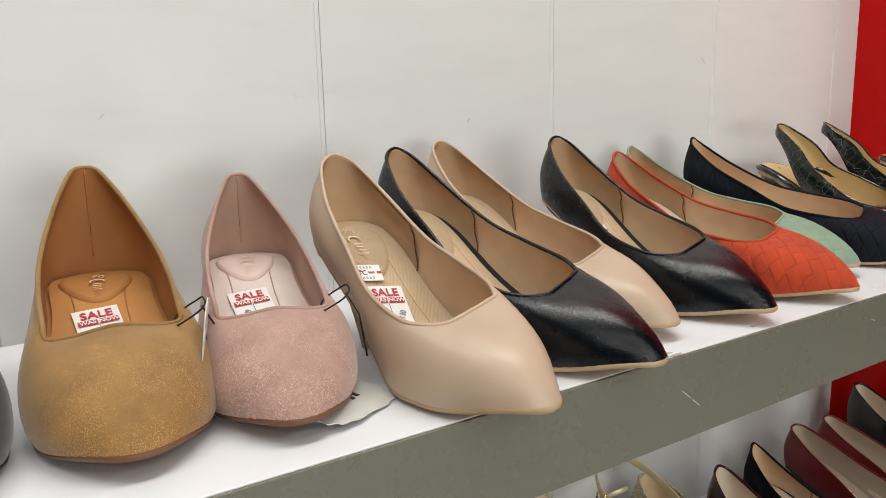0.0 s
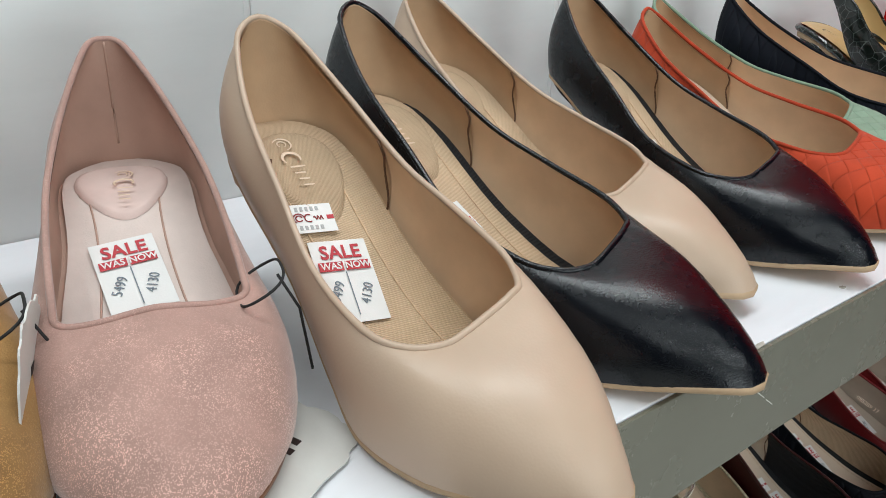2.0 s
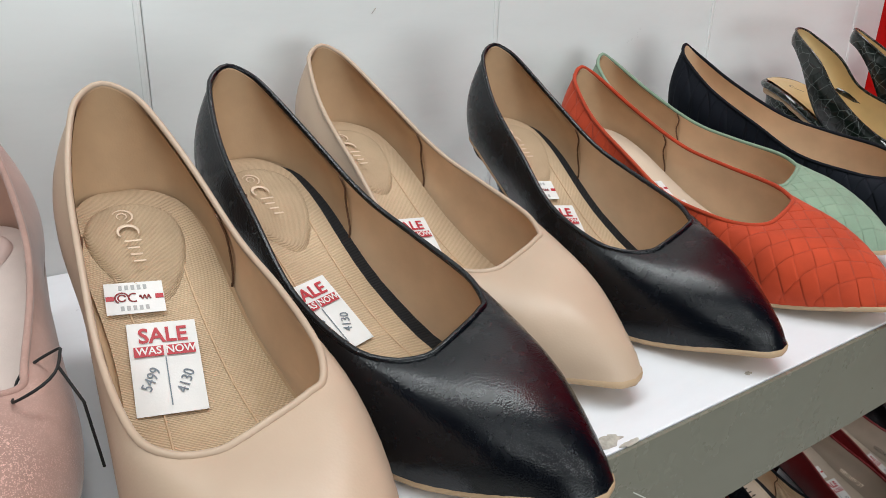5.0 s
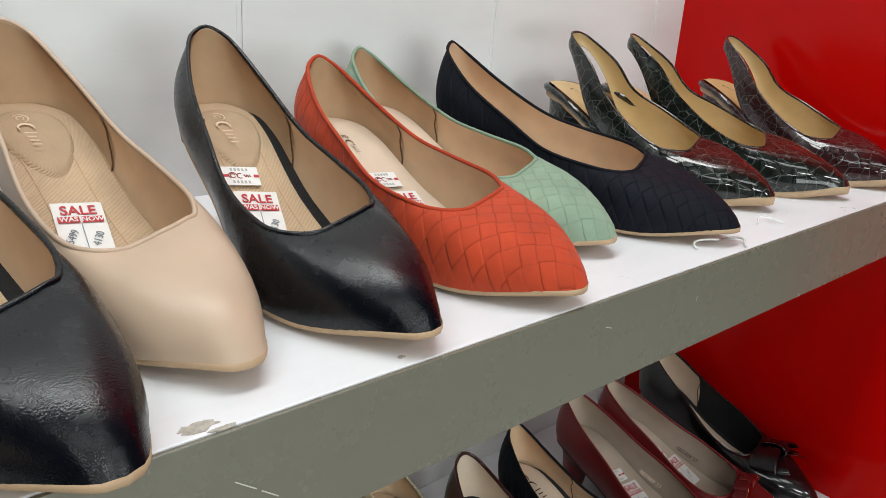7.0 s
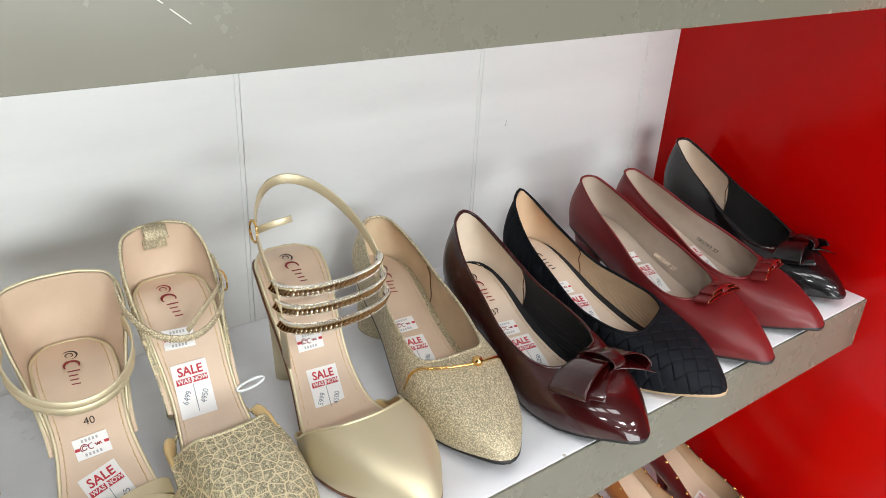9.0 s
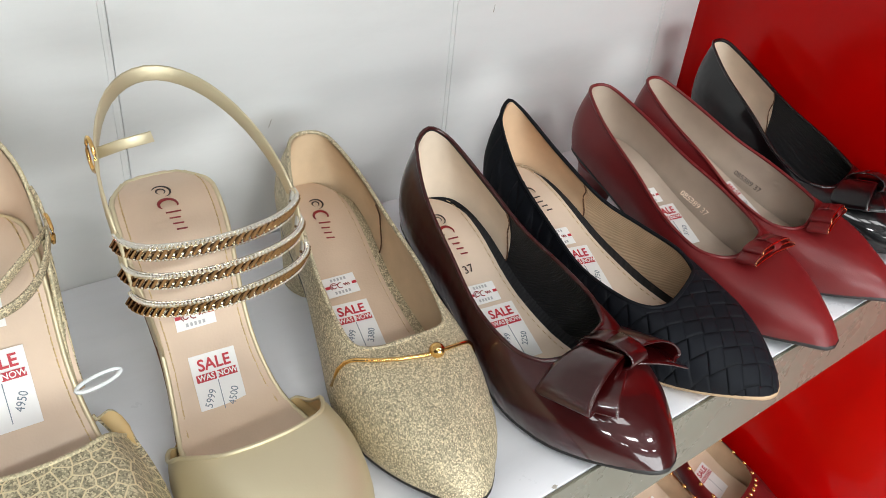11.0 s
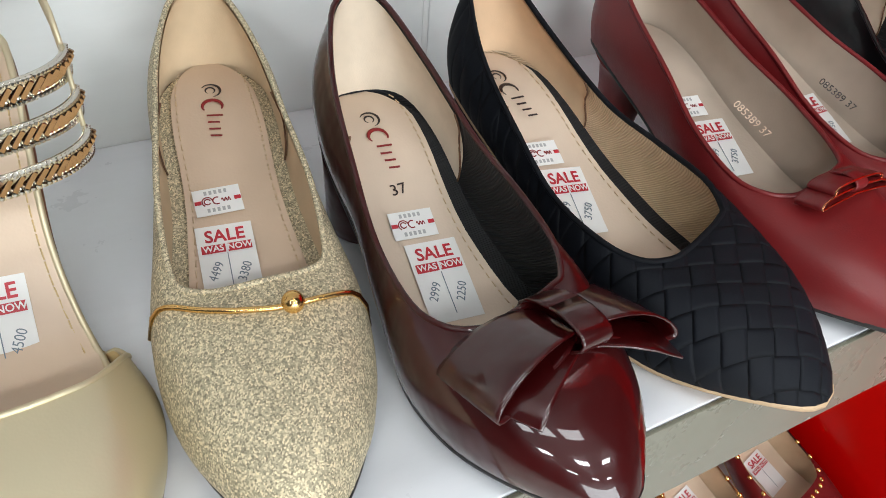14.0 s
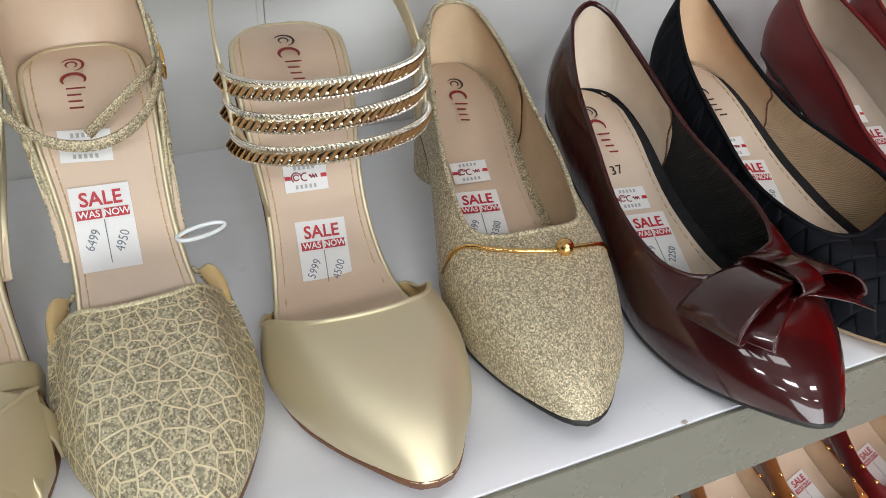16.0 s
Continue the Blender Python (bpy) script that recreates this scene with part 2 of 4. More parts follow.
M_LIN_GREY = leather("taupe_lining", lin(184, 168, 152), 0.4, 700, 0.1)
M_INS_CREAM = leather("cream_insole", lin(210, 190, 170), 0.45, 800, 0.1, 0.06)
M_INS_PEACH = leather("peach_insole", lin(204, 180, 156), 0.42, 800, 0.15, 0.06)
M_LIN_CREAM = cloth("cream_lining", lin(214, 198, 178))
M_LIN_BLACK = cloth("black_mesh_lining", lin(26, 26, 30), 420)
M_LIN_SAND = cloth("sand_suede_lining", lin(206, 182, 150))
M_LIN_GOLD = leather("pale_gold_lining", lin(200, 172, 122), 0.4, 700, 0.1)

M_BEIGE = leather("beige_leather", lin(188, 164, 142), 0.40, 1000, 0.15, 0.05, 0.08)
M_BLACK = leather("black_leather", lin(3, 6, 13), 0.26, 1300, 0.0, 0.15, 0.22, 0.42)
M_RED_LEATHER = leather("dark_red_leather", lin(108, 24, 26), 0.42, 900, 0.15, 0.08, 0.15)
M_GOLD_SUEDE = suede("ochre_suede", lin(142, 106, 58), 1.0)
M_PINK_SUEDE = suede("dusty_pink_suede", lin(164, 131, 120), 1.0, 0.08)
M_DARK_GLITTER = suede("dark_green_suede", lin(9, 15, 16))
M_ORANGE = woven("orange_woven_suede", lin(180, 64, 34), 0.0105, 0.15, 0.08, 0.93, 0.0007)
M_GREEN = woven("sage_woven_suede", lin(134, 156, 134), 0.0105, 0.1, 0.1, 0.95, 0.0006)
M_NAVY = woven("navy_woven_suede", lin(9, 13, 24), 0.0105, 0.2, 0.0, 0.8, 0.0010)
M_NAVY2 = woven("blue_black_woven_cloth", lin(10, 13, 20), 0.0115, 0.2, 0.0, 0.7, 0.0014)
M_CROC = patent("green_black_patent", lin(12, 20, 15), True)
M_CROC_WINE = patent("wine_patent", lin(42, 8, 12), True)
M_BURG = patent("burgundy_patent", lin(50, 5, 6))
M_PATENT_BLACK = patent("black_patent", lin(10, 10, 12))
M_GLITTER = glitter("champagne_glitter", lin(180, 168, 140), 1700)
M_CRACK = glitter("crackled_champagne_glitter", lin(168, 159, 132), 1300, True)
M_GOLD_LEATHER = Nodes("pale_gold_leather").mat
M_GOLD = metal("polished_gold", lin(232, 190, 120), 0.16)
M_ROSE = metal("rose_gold_edge", lin(220, 150, 110), 0.2)
M_SILVER = metal("rhinestone_silver", lin(240, 236, 225), 0.14)
M_BRONZE = metal("bronze_bead", lin(128, 98, 66), 0.2)
M_SOLE_TAN = plain("tan_outsole", lin(178, 150, 118), 0.6, 0.1, 60)
M_SOLE_BLACK = plain("black_outsole", lin(24, 22, 22), 0.5, 0.1, 60)
M_SOLE_BROWN = plain("brown_outsole", lin(110, 72, 48), 0.5, 0.1, 60)
M_PAPER = plain("price_label_paper", lin(228, 226, 223), 0.5, 0.02, 90)
M_CARD = plain("white_tag_card", lin(206, 205, 200), 0.4, 0.04, 60)
M_INK_RED = plain("red_ink", lin(178, 36, 48), 0.5, 0.1, 200)
M_INK_PEN = plain("pen_ink", lin(112, 122, 132), 0.5, 0.1, 200)
M_INK_GREY = plain("grey_print", lin(168, 168, 166), 0.5, 0.1, 200)
M_INK_BLACK = plain("dark_print", lin(40, 26, 24), 0.45, 0.1, 200)
M_INK_WINE = plain("wine_print", lin(128, 22, 26), 0.45, 0.1, 200)
M_EMBOSS = plain("silver_print", lin(225, 200, 175), 0.35, 0.05, 200)
M_CORD = plain("black_cord", lin(20, 18, 18), 0.7, 0.2, 400)
M_LOOP = plain("clear_white_loop", lin(228, 232, 232), 0.25, 0.03, 100)
M_PAD_TAN = cloth("tan_heel_pad", lin(204, 176, 144), 600)
M_PAD_PINK = cloth("pink_heel_pad", lin(212, 188, 180))
M_PAD_BROWN = cloth("brown_heel_pad", lin(172, 116, 60))
M_SEAM = plain("brown_thread", lin(96, 66, 44), 0.8, 0.2, 400)
M_STUD = metal("brass_stud", lin(236, 196, 120), 0.2)
M_TAN_LEATHER = leather("tan_leather", lin(176, 112, 58), 0.45)


def finish_gold():
    """Pale gold foil leather: mostly metallic, with a soft sheen."""
    t = M_GOLD_LEATHER.node_tree
    b = t.nodes["Principled BSDF"]
    b.inputs["Base Color"].default_value = lin(214, 202, 170)
    b.inputs["Metallic"].default_value, b.inputs["Roughness"].default_value = 0.65, 0.48
    co, v, bp = (t.nodes.new("ShaderNode" + k) for k in ("TexCoord", "TexVoronoi", "Bump"))
    v.inputs["Scale"].default_value = 900
    bp.inputs["Strength"].default_value, bp.inputs["Distance"].default_value = 0.07, 0.0003
    t.links.new(co.outputs["Object"], v.inputs["Vector"])
    t.links.new(v.outputs["Distance"], bp.inputs["Height"])
    t.links.new(bp.outputs["Normal"], b.inputs["Normal"])


finish_gold()


# ---- building helpers ----
def part(name, bm, material, parent=None, label="", smooth=True):
    """Links a bmesh as one mesh object, under a thing or a part where one is given."""
    me = bpy.data.meshes.new(name)
    bmesh.ops.recalc_face_normals(bm, faces=bm.faces)
    for f in bm.faces:
        f.smooth = smooth
    bm.to_mesh(me)
    bm.free()
    me.materials.append(material)
    ob = new(name, me)
    if parent is not None:
        ob.parent = parent
    if label:
        ob["label"] = label
    return ob


def box(bm, x0, x1, y0, y1, z0, z1, bevel=0.0):
    m = Matrix.Translation(((x0 + x1) / 2, (y0 + y1) / 2, (z0 + z1) / 2)) @ Matrix.Diagonal((x1 - x0, y1 - y0, z1 - z0, 1))
    geo = bmesh.ops.create_cube(bm, size=1, matrix=m)
    if bevel:
        edges = {e for v in geo["verts"] for e in v.link_edges}
        bmesh.ops.bevel(bm, geom=list(edges), offset=bevel, segments=2, affect="EDGES", profile=0.5)
    return bm


def block(name, x0, x1, y0, y1, z0, z1, material, parent=None, bevel=0.0, label=""):
    return part(name, box(bmesh.new(), x0, x1, y0, y1, z0, z1, bevel), material, parent, label, smooth=False)


def grid_faces(bm, rows, closed=False):
    """Faces between rows of vertices; closed joins the last row to the first."""
    n = len(rows)
    for i in range(n if closed else n - 1):
        a, b = rows[i], rows[(i + 1) % n]
        for j in range(len(a) - 1):
            bm.faces.new((a[j], a[j + 1], b[j + 1], b[j]))


def tube(bm, pts, radius, sides=8, closed=False, flat=1.0):
    """A round cord along points; flat squeezes it across."""
    pts = [Vector(p) for p in pts]
    n, rings = len(pts), []
    up = Vector((0, 0, 1))
    for i, p in enumerate(pts):
        a = pts[(i - 1) % n] if closed or i else p
        b = pts[(i + 1) % n] if closed or i < n - 1 else p
        d = (b - a).normalized()
        side = d.cross(up)
        side = side.normalized() if side.length > 1e-4 else Vector((1, 0, 0))
        over = side.cross(d)
        r = radius(i / max(n - 1, 1)) if callable(radius) else radius
        ring = [bm.verts.new(p + side * (math.cos(k * math.tau / sides) * r * flat) + over * (math.sin(k * math.tau / sides) * r)) for k in range(sides)]
        rings.append(ring + ring[:1])
    grid_faces(bm, rings, closed)
    if not closed:
        bm.faces.new(rings[0][:-1])
        bm.faces.new(rings[-1][:-1][::-1])
    return bm


def band(bm, pts, width, thick, ups):
    """A flat strap along points: width along ups, thick across."""
    pts, n, rings = [Vector(p) for p in pts], len(pts), []
    for i, p in enumerate(pts):
        d = (pts[min(i + 1, n - 1)] - pts[max(i - 1, 0)]).normalized()
        u = Vector(ups[i] if isinstance(ups, list) else ups)
        u = (u - d * u.dot(d)).normalized()
        s = d.cross(u)
        w = width(i / (n - 1)) if callable(width) else width
        ring = [bm.verts.new(p + u * a * w / 2 + s * b * thick / 2) for a, b in ((-1, -0.6), (-0.85, -1), (0.85, -1), (1, -0.6), (1, 0.6), (0.85, 1), (-0.85, 1), (-1, 0.6))]
        rings.append(ring + ring[:1])
    grid_faces(bm, rings)
    bm.faces.new(rings[0][:-1])
    bm.faces.new(rings[-1][:-1][::-1])
    return bm


def spline(knots, s, wrap=2.0):
    """Smooth interpolation of rows (s, a, b, ...) that repeat every wrap."""
    k = [tuple(r[i] - (wrap if i == 0 else 0) for i in range(len(r))) for r in knots[-3:]] + list(knots) + [tuple(r[i] + (wrap if i == 0 else 0) for i in range(len(r))) for r in knots[:3]]
    i = max(j for j in range(1, len(k) - 2) if k[j][0] <= s + 1e-9)
    t0, t1 = k[i][0], k[i + 1][0]
    u = (s - t0) / (t1 - t0)
    out = []
    for c in range(1, len(knots[0])):
        m0 = (k[i + 1][c] - k[i - 1][c]) / (k[i + 1][0] - k[i - 1][0]) * (t1 - t0)
        m1 = (k[i + 2][c] - k[i][c]) / (k[i + 2][0] - k[i][0]) * (t1 - t0)
        p0, p1 = k[i][c], k[i + 1][c]
        out.append((2 * u**3 - 3 * u**2 + 1) * p0 + (u**3 - 2 * u**2 + u) * m0 + (3 * u**2 - 2 * u**3) * p1 + (u**3 - u**2) * m1)
    return out


def smooth(a, b, x):
    x = min(max((x - a) / (b - a), 0), 1)
    return x * x * (3 - 2 * x)


TEXT = {}


def text_mesh(body, size, material, bold=0.0):
    """Letters as a thin mesh, made once for each wording."""
    key = (body, size, material.name, bold)
    if key not in TEXT:
        cu = bpy.data.curves.new("letters", "FONT")
        cu.body, cu.size, cu.extrude, cu.align_x, cu.align_y = body, size, 0.00006, "CENTER", "CENTER"
        cu.resolution_u, cu.offset = 3, size * bold
        ob = bpy.data.objects.new("letters", cu)
        scene.collection.objects.link(ob)
        bpy.context.view_layer.update()
        me = bpy.data.meshes.new_from_object(ob.evaluated_get(bpy.context.evaluated_depsgraph_get()))
        bpy.data.objects.remove(ob)
        me.materials.clear()
        me.materials.append(material)
        TEXT[key] = me
    return TEXT[key]


def letters(name, body, size, material, parent, m, sx=1.0, bold=0.0):
    ob = new(name, text_mesh(body, size, material, bold))
    ob.parent = parent
    ob.matrix_basis = m @ Matrix.Diagonal((sx, 1, 1, 1))
    return ob


# ---- the shoe ----
TOES = {
    "point": [(0.62, 0.63, 1.0), (0.72, 0.745, 0.92), (0.81, 0.85, 0.70), (0.89, 0.926, 0.475), (0.95, 0.978, 0.275), (0.985, 0.9965, 0.135)],
    "almond": [(0.62, 0.64, 1.0), (0.72, 0.755, 0.94), (0.81, 0.86, 0.74), (0.89, 0.935, 0.50), (0.95, 0.98, 0.28), (0.985, 0.997, 0.11)],
    "round": [(0.62, 0.635, 1.0), (0.72, 0.75, 0.95), (0.81, 0.85, 0.77), (0.89, 0.93, 0.54), (0.95, 0.978, 0.31), (0.985, 0.9975, 0.13)],
}
BACK = [(0.0, 0.0, 0.0), (0.05, 0.012, 0.36), (0.12, 0.055, 0.60), (0.24, 0.17, 0.72), (0.38, 0.34, 0.72), (0.50, 0.50, 0.86)]


def mirrored(rows):
    """Both sides of a loop from its one half; column two is the sideways one."""
    right = [r for r in rows if 0 < r[0] < 1]
    left = [(-r[0], r[1], -r[2], *r[3:]) for r in reversed(right)]
    heel, toe = [r for r in rows if r[0] == 0], [r for r in rows if r[0] == 1]
    return [(-1.0, toe[0][1], 0.0, *toe[0][3:])] + left + heel + right


class Last:
    """The inner form of one shoe: toe towards -y from the heel's back at the origin, z up from the shelf."""

    def __init__(self, length=0.235, half=0.037, heel=0.055, top=0.123, throat=0.68, throat_z=0.048, toe="point", bend=0.0, square=0.55, dip=0.0, lean=0.012, skew=0.28, spring=0.008, peak=1.0, deep=1.0, bed=0.0, full=0.0035, waist=1.0, seat=0.0, ball=0.64):
        self.seat, self.ball = seat, ball
        self.L, self.W, self.h, self.top, self.bend = length, half, heel, top, bend
        self.throat, self.table, self.spring = throat, [], spring
        self.bed, self.full = bed, full
        foot = [(s, y, x * (waist if s == 0.38 else (1 + waist) / 2 if s == 0.50 else (3 + waist) / 4 if s == 0.24 else 1)) for s, y, x in BACK] + TOES[toe] + [(1.0, 1.0, 0.0)]
        self.foot = mirrored(foot)
        t, n, e = throat, peak, min(skew / 0.28, 1)
        wide, g = 0.75 + square * 0.45, deep
        back = [(0.0, lean, 0.0, 1.0), (0.05, lean + 0.006, 0.18 * n, 0.995), (0.12, lean + 0.035, 0.36 * n, 0.945), (0.24, lean + 0.15, 0.57 * (n * 0.5 + 0.5), 0.715), (0.38, 0.33, 0.69, 0.41)]
        # the front of the opening: level across, or with a corner on the outer side and a low inner side
        even = [(0.50, 0.465, 0.76, 0.22), (0.62, t - 0.08 * g, 0.75, 0.05), (0.72, t - 0.030 * g, 0.60 * wide, -0.03), (0.81, t - 0.010 * g, 0.40 * wide, -0.03), (0.90, t - 0.002 * g, 0.20, 0.0)]
        outer = [(0.50, 0.465, 0.76, 0.23), (0.62, t - 0.080, 0.71, 0.08), (0.72, t - 0.016, 0.57, 0.015), (0.81, t + 0.000, 0.40, 0.005), (0.90, t + 0.008, 0.21, -0.015)]
        inner = [(0.50, 0.465, 0.88, 0.11), (0.62, t - 0.075, 0.89, -0.06), (0.72, t - 0.010, 0.72, -0.085), (0.81, t + 0.016, 0.43, -0.085), (0.90, t + 0.018, 0.21, -0.06)]
        mixed = lambda a, b: [tuple(p * (1 - e) + q * e for p, q in zip(u, v)) for u, v in zip(a, b)]
        toe_row = (t + 0.014 * e, 0.0, 0.015 * (1 - e) - 0.035 * e)
        self.skew = skew
        near = [(s, y, x * (1 + 0.13 * e * smooth(0.1, 0.38, s)), z) for s, y, x, z in back[1:]]
        loop = [(-1.0, *toe_row)] + [(-s, y, -x, z) for s, y, x, z in reversed(near + mixed(even, inner))] + back + mixed(even, outer)
        self.mouth = [(s, y, x, throat_z + (top - throat_z) * (z - dip * math.sin(math.pi * min(abs(s) / 0.6, 1)))) for s, y, x, z in loop]

    def zb(self, yn):
        return 0.0045 + self.h * (1 - smooth(self.seat, self.ball, yn)) + self.spring * smooth(0.74, 1.0, yn)

    def mid(self, yn):
        return self.bend * math.sin(math.pi * min(max(yn, 0), 1)) * self.W

    def sole(self, s, grow=1.0):
        y, x = spline(self.foot, s)
        return Vector((x * self.W * grow + self.mid(y), -y * self.L, self.zb(y)))

    def rim(self, s):
        y, x, z = spline(self.mouth, s)
        return Vector((x * self.W + self.mid(y), -y * self.L, z))

    def skin(self, s, r, lift=None, drop=None):
        """A point of the upper: r runs from the sole's edge to the opening's."""
        p, o = self.sole(s), self.rim(s)
        if drop:
            o = p.lerp(o, drop(abs(s)))
            o.z = max(o.z, p.z + 0.002)
        if lift:
            k = lift(abs(s))
            p = Vector((*p.xy.lerp(o.xy, min(k * 1.15, 1)), p.z + (o.z - p.z) * k))
        a = abs(s)
        k, tip = smooth(0.42, 0.74, a), smooth(0.80, 1.0, a)
        c, n = math.cos(r * math.pi / 2), math.sin(r * math.pi / 2)
        g = (1 - k) * r**1.7 + k * ((1 - c) * (1 - tip) + tip * (0.75 * r + 0.25 * (1 - c)))
        f = (1 - k) * r + k * ((1 - tip) * n + tip * (0.24 * (1 - (1 - r) ** 5) + 0.28 * r + 0.48 * n))
        q = p.lerp(o, g)
        q.z = p.z + (o.z - p.z) * f
        bulge = 0.0035 * math.sin(math.pi * r) * (1 - k) * (1 - (lift(a) if lift else 0))
        out = Vector((p.x - self.mid(-p.y / self.L), -(p.y + 0.1 * self.L) if a < 0.15 else 0, 0))
        if a < 0.15:
            out = Vector((p.x - 0, p.y + 0.12 * self.L, 0))
        if a > 0.42:
            out = Vector((p.x - self.mid(-p.y / self.L), (p.y + 0.74 * self.L) * 0.8 if -p.y > 0.74 * self.L else 0, 0))
            bulge += self.full * k * math.sin(math.pi * r**0.62) * (1 - 0.4 * tip)
        return q + (out.normalized() * bulge if out.length > 1e-6 else Vector())


def ring_of(lo=0.0, hi=1.0, n=84, through="all"):
    """Values of s: the whole loop, round the toe from lo, or round the heel to hi."""
    if through == "all":
        return [-1 + 2 * i / n for i in range(n)], True
    if through == "toe":
        w = 1 - lo
        raw = [lo + 2 * w * i / n for i in range(n + 1)]
        return [s if s <= 1 else s - 2 for s in raw], False
    return [-hi + 2 * hi * i / n for i in range(n + 1)], False


def loft(last, loop, nr=12, r0=0.0, r1=1.0, lift=None, drop=None, inset=0.0):
    bm = bmesh.new()
    ss, closed = loop
    rows = [[bm.verts.new(last.skin(s, r0 + (r1 - r0) * j / nr, lift, drop)) for j in range(nr + 1)] for s in ss]
    grid_faces(bm, rows, closed)
    bmesh.ops.recalc_face_normals(bm, faces=bm.faces)
    uv = bm.loops.layers.uv.new("unrolled")
    crest = [last.skin(1.0, j / 20) for j in range(21)]
    for f in bm.faces:
        for lp in f.loops:
            c = lp.vert.co
            near = min(crest, key=lambda q: abs(q.y - c.y))
            x = c.x - near.x
            lp[uv].uv = (math.copysign(math.hypot(x, max(near.z - c.z, 0)), x), c.y)
    if inset:
        bm.normal_update()
        # Side walls face outwards, so the lining lies on the other side.
        test = max(bm.faces, key=lambda f: f.calc_center_median().x)
        sign = 1 if test.normal.x > 0 else -1
        moves = [(v, v.normal * (-inset * sign)) for v in bm.verts]
        for v, d in moves:
            v.co += d
    return bm


def insole_point(last, x, yn, lift=0.004):
    """A place on the insole, x in metres from its middle."""
    cushion = last.bed * (1 - smooth(last.seat, last.ball, yn)) + 0.0015 * math.sin(math.pi * min(max((yn - 0.15) / 0.7, 0), 1))
    return Vector((x + last.mid(yn), -yn * last.L, last.zb(yn) + lift + cushion + 0.0022 * (x / last.W) ** 2))


def half_at(last, yn):
    """Half the sole's width at a share of its length."""
    if not last.table:
        last.table = [spline(last.foot, k / 160) for k in range(1, 160)]
    return min(last.table, key=lambda r: abs(r[0] - yn))[1] * last.W


def insole(last, y0=0.004, y1=0.84, lift=0.004, shrink=0.9, ny=30, nx=8, pinch=0.0, shift=0.0):
    bm, rows = bmesh.new(), []
    for i in range(ny + 1):
        u = (1 - math.cos(math.pi * i / ny)) / 2
        yn = y0 + (y1 - y0) * u
        w = half_at(last, min(max(yn, 0.004), 0.996)) * shrink * (1 - pinch * smooth(0.46, 0.62, yn)) * (0.72 + 0.28 * smooth(0.0, 0.12, yn))
        rows.append([bm.verts.new(insole_point(last, w * (2 * j / nx - 1) + shift * math.sin(math.pi * min(max(yn, 0), 1)), yn, lift)) for j in range(nx + 1)])
    grid_faces(bm, rows)
    return bm


def outsole(last, thick=0.0024, grow=1.006, n=90):
    bm = bmesh.new()
    top, edge, low = [], [], []
    for i in range(n):
        p = last.sole(-1 + 2 * i / n, grow)
        c = Vector((last.mid(-p.y / last.L), p.y * 0.985 - 0.0025, p.z))
        top.append(p + Vector((0, 0, 0.0008)))
        edge.append(p + Vector((0, 0, -thick * 0.6)))
        low.append(p.lerp(c, 0.06) + Vector((0, 0, -thick)))
    rows = [[bm.verts.new(p) for p in col] for col in zip(top, edge, low)]
    grid_faces(bm, rows, True)
    half = n // 2
    for k in (0, 2):  # top and bottom skins, laid across from side to side
        for i in range(half):
            a, b, c, d = rows[i][k], rows[(i + 1) % n][k], rows[(n - i - 1) % n][k], rows[(n - i) % n][k]
            quad = list(dict.fromkeys((a, b, c, d)))
            if len(quad) > 2 and not bm.faces.get(quad):
                bm.faces.new(quad)
    return bm


def heel_block(last, kind):
    """The heel under the seat, from its seat to its tip."""
    sx, sy, back, depth = {"slim": (0.25, 0.24, 0.022, 0.22), "block": (0.80, 0.78, 0.004, 0.24), "low": (0.95, 0.95, 0.0, 0.24), "wrap": (0.93, 0.95, 0.0, 0.24), "flare": (0.48, 0.42, 0.008, 0.22)}[kind]
    bm, rows, n, levels = bmesh.new(), [], 28, 9
    for k in range(levels + 1):
        u = k / levels
        e = u ** (0.42 if kind in ("slim", "flare") else 1.0)
        ring = []
        for i in range(n):
            a = math.tau * i / n
            cx, cy = math.cos(a), math.sin(a)
            # rounded behind, flatter on the breast
            w = half_at(last, 0.13)
            yy = (cy * 0.5 + 0.5) if cy > 0 else (0.5 + 0.5 * cy * 0.95)
            px = cx * w * (1 + (sx - 1) * e) * (1.0 if cy < 0 else (1 - 0.12 * cy))
            span = depth * last.L * (1 + (sy - 1) * e)
            py = -back * e - span * (1 - yy) - 0.002 - 0.012 * e * (kind == "slim")
            top = last.zb(min(-py / last.L, 0.3)) - 0.003
            ring.append(Vector((px + last.mid(-py / last.L), py, top * (1 - u) + 0.0004 * u)))
        rows.append([bm.verts.new(p) for p in ring])
    for r in rows:
        r.append(r[0])
    grid_faces(bm, rows)
    bm.faces.new(rows[0][:-1])
    bm.faces.new(rows[-1][:-1])
    return bm


def heel_pad(last, x=0.0, y0=0.07, y1=0.27, w=0.5):
    """The raised drop-shaped cushion under the heel."""
    bm, rings = bmesh.new(), []
    n = 28
    for k, (g, up) in enumerate(((1.0, 0.0), (0.95, 0.0018), (0.86, 0.0022), (0.5, 0.0012), (0.05, 0.0008))):
        ring = []
        for i in range(n):
            a = math.tau * i / n
            yn = (y0 + y1) / 2 + g * (y1 - y0) / 2 * math.sin(a)
            taper = 1 - 0.42 * (math.sin(a) * 0.5 + 0.5) ** 1.4
            px = g * w * last.W * math.cos(a) * taper
            ring.append(bm.verts.new(insole_point(last, x + px, yn, 0.0042 + up)))
        rings.append(ring + ring[:1])
    grid_faces(bm, rings)
    bm.faces.new(rings[-1][:-1])
    return bm


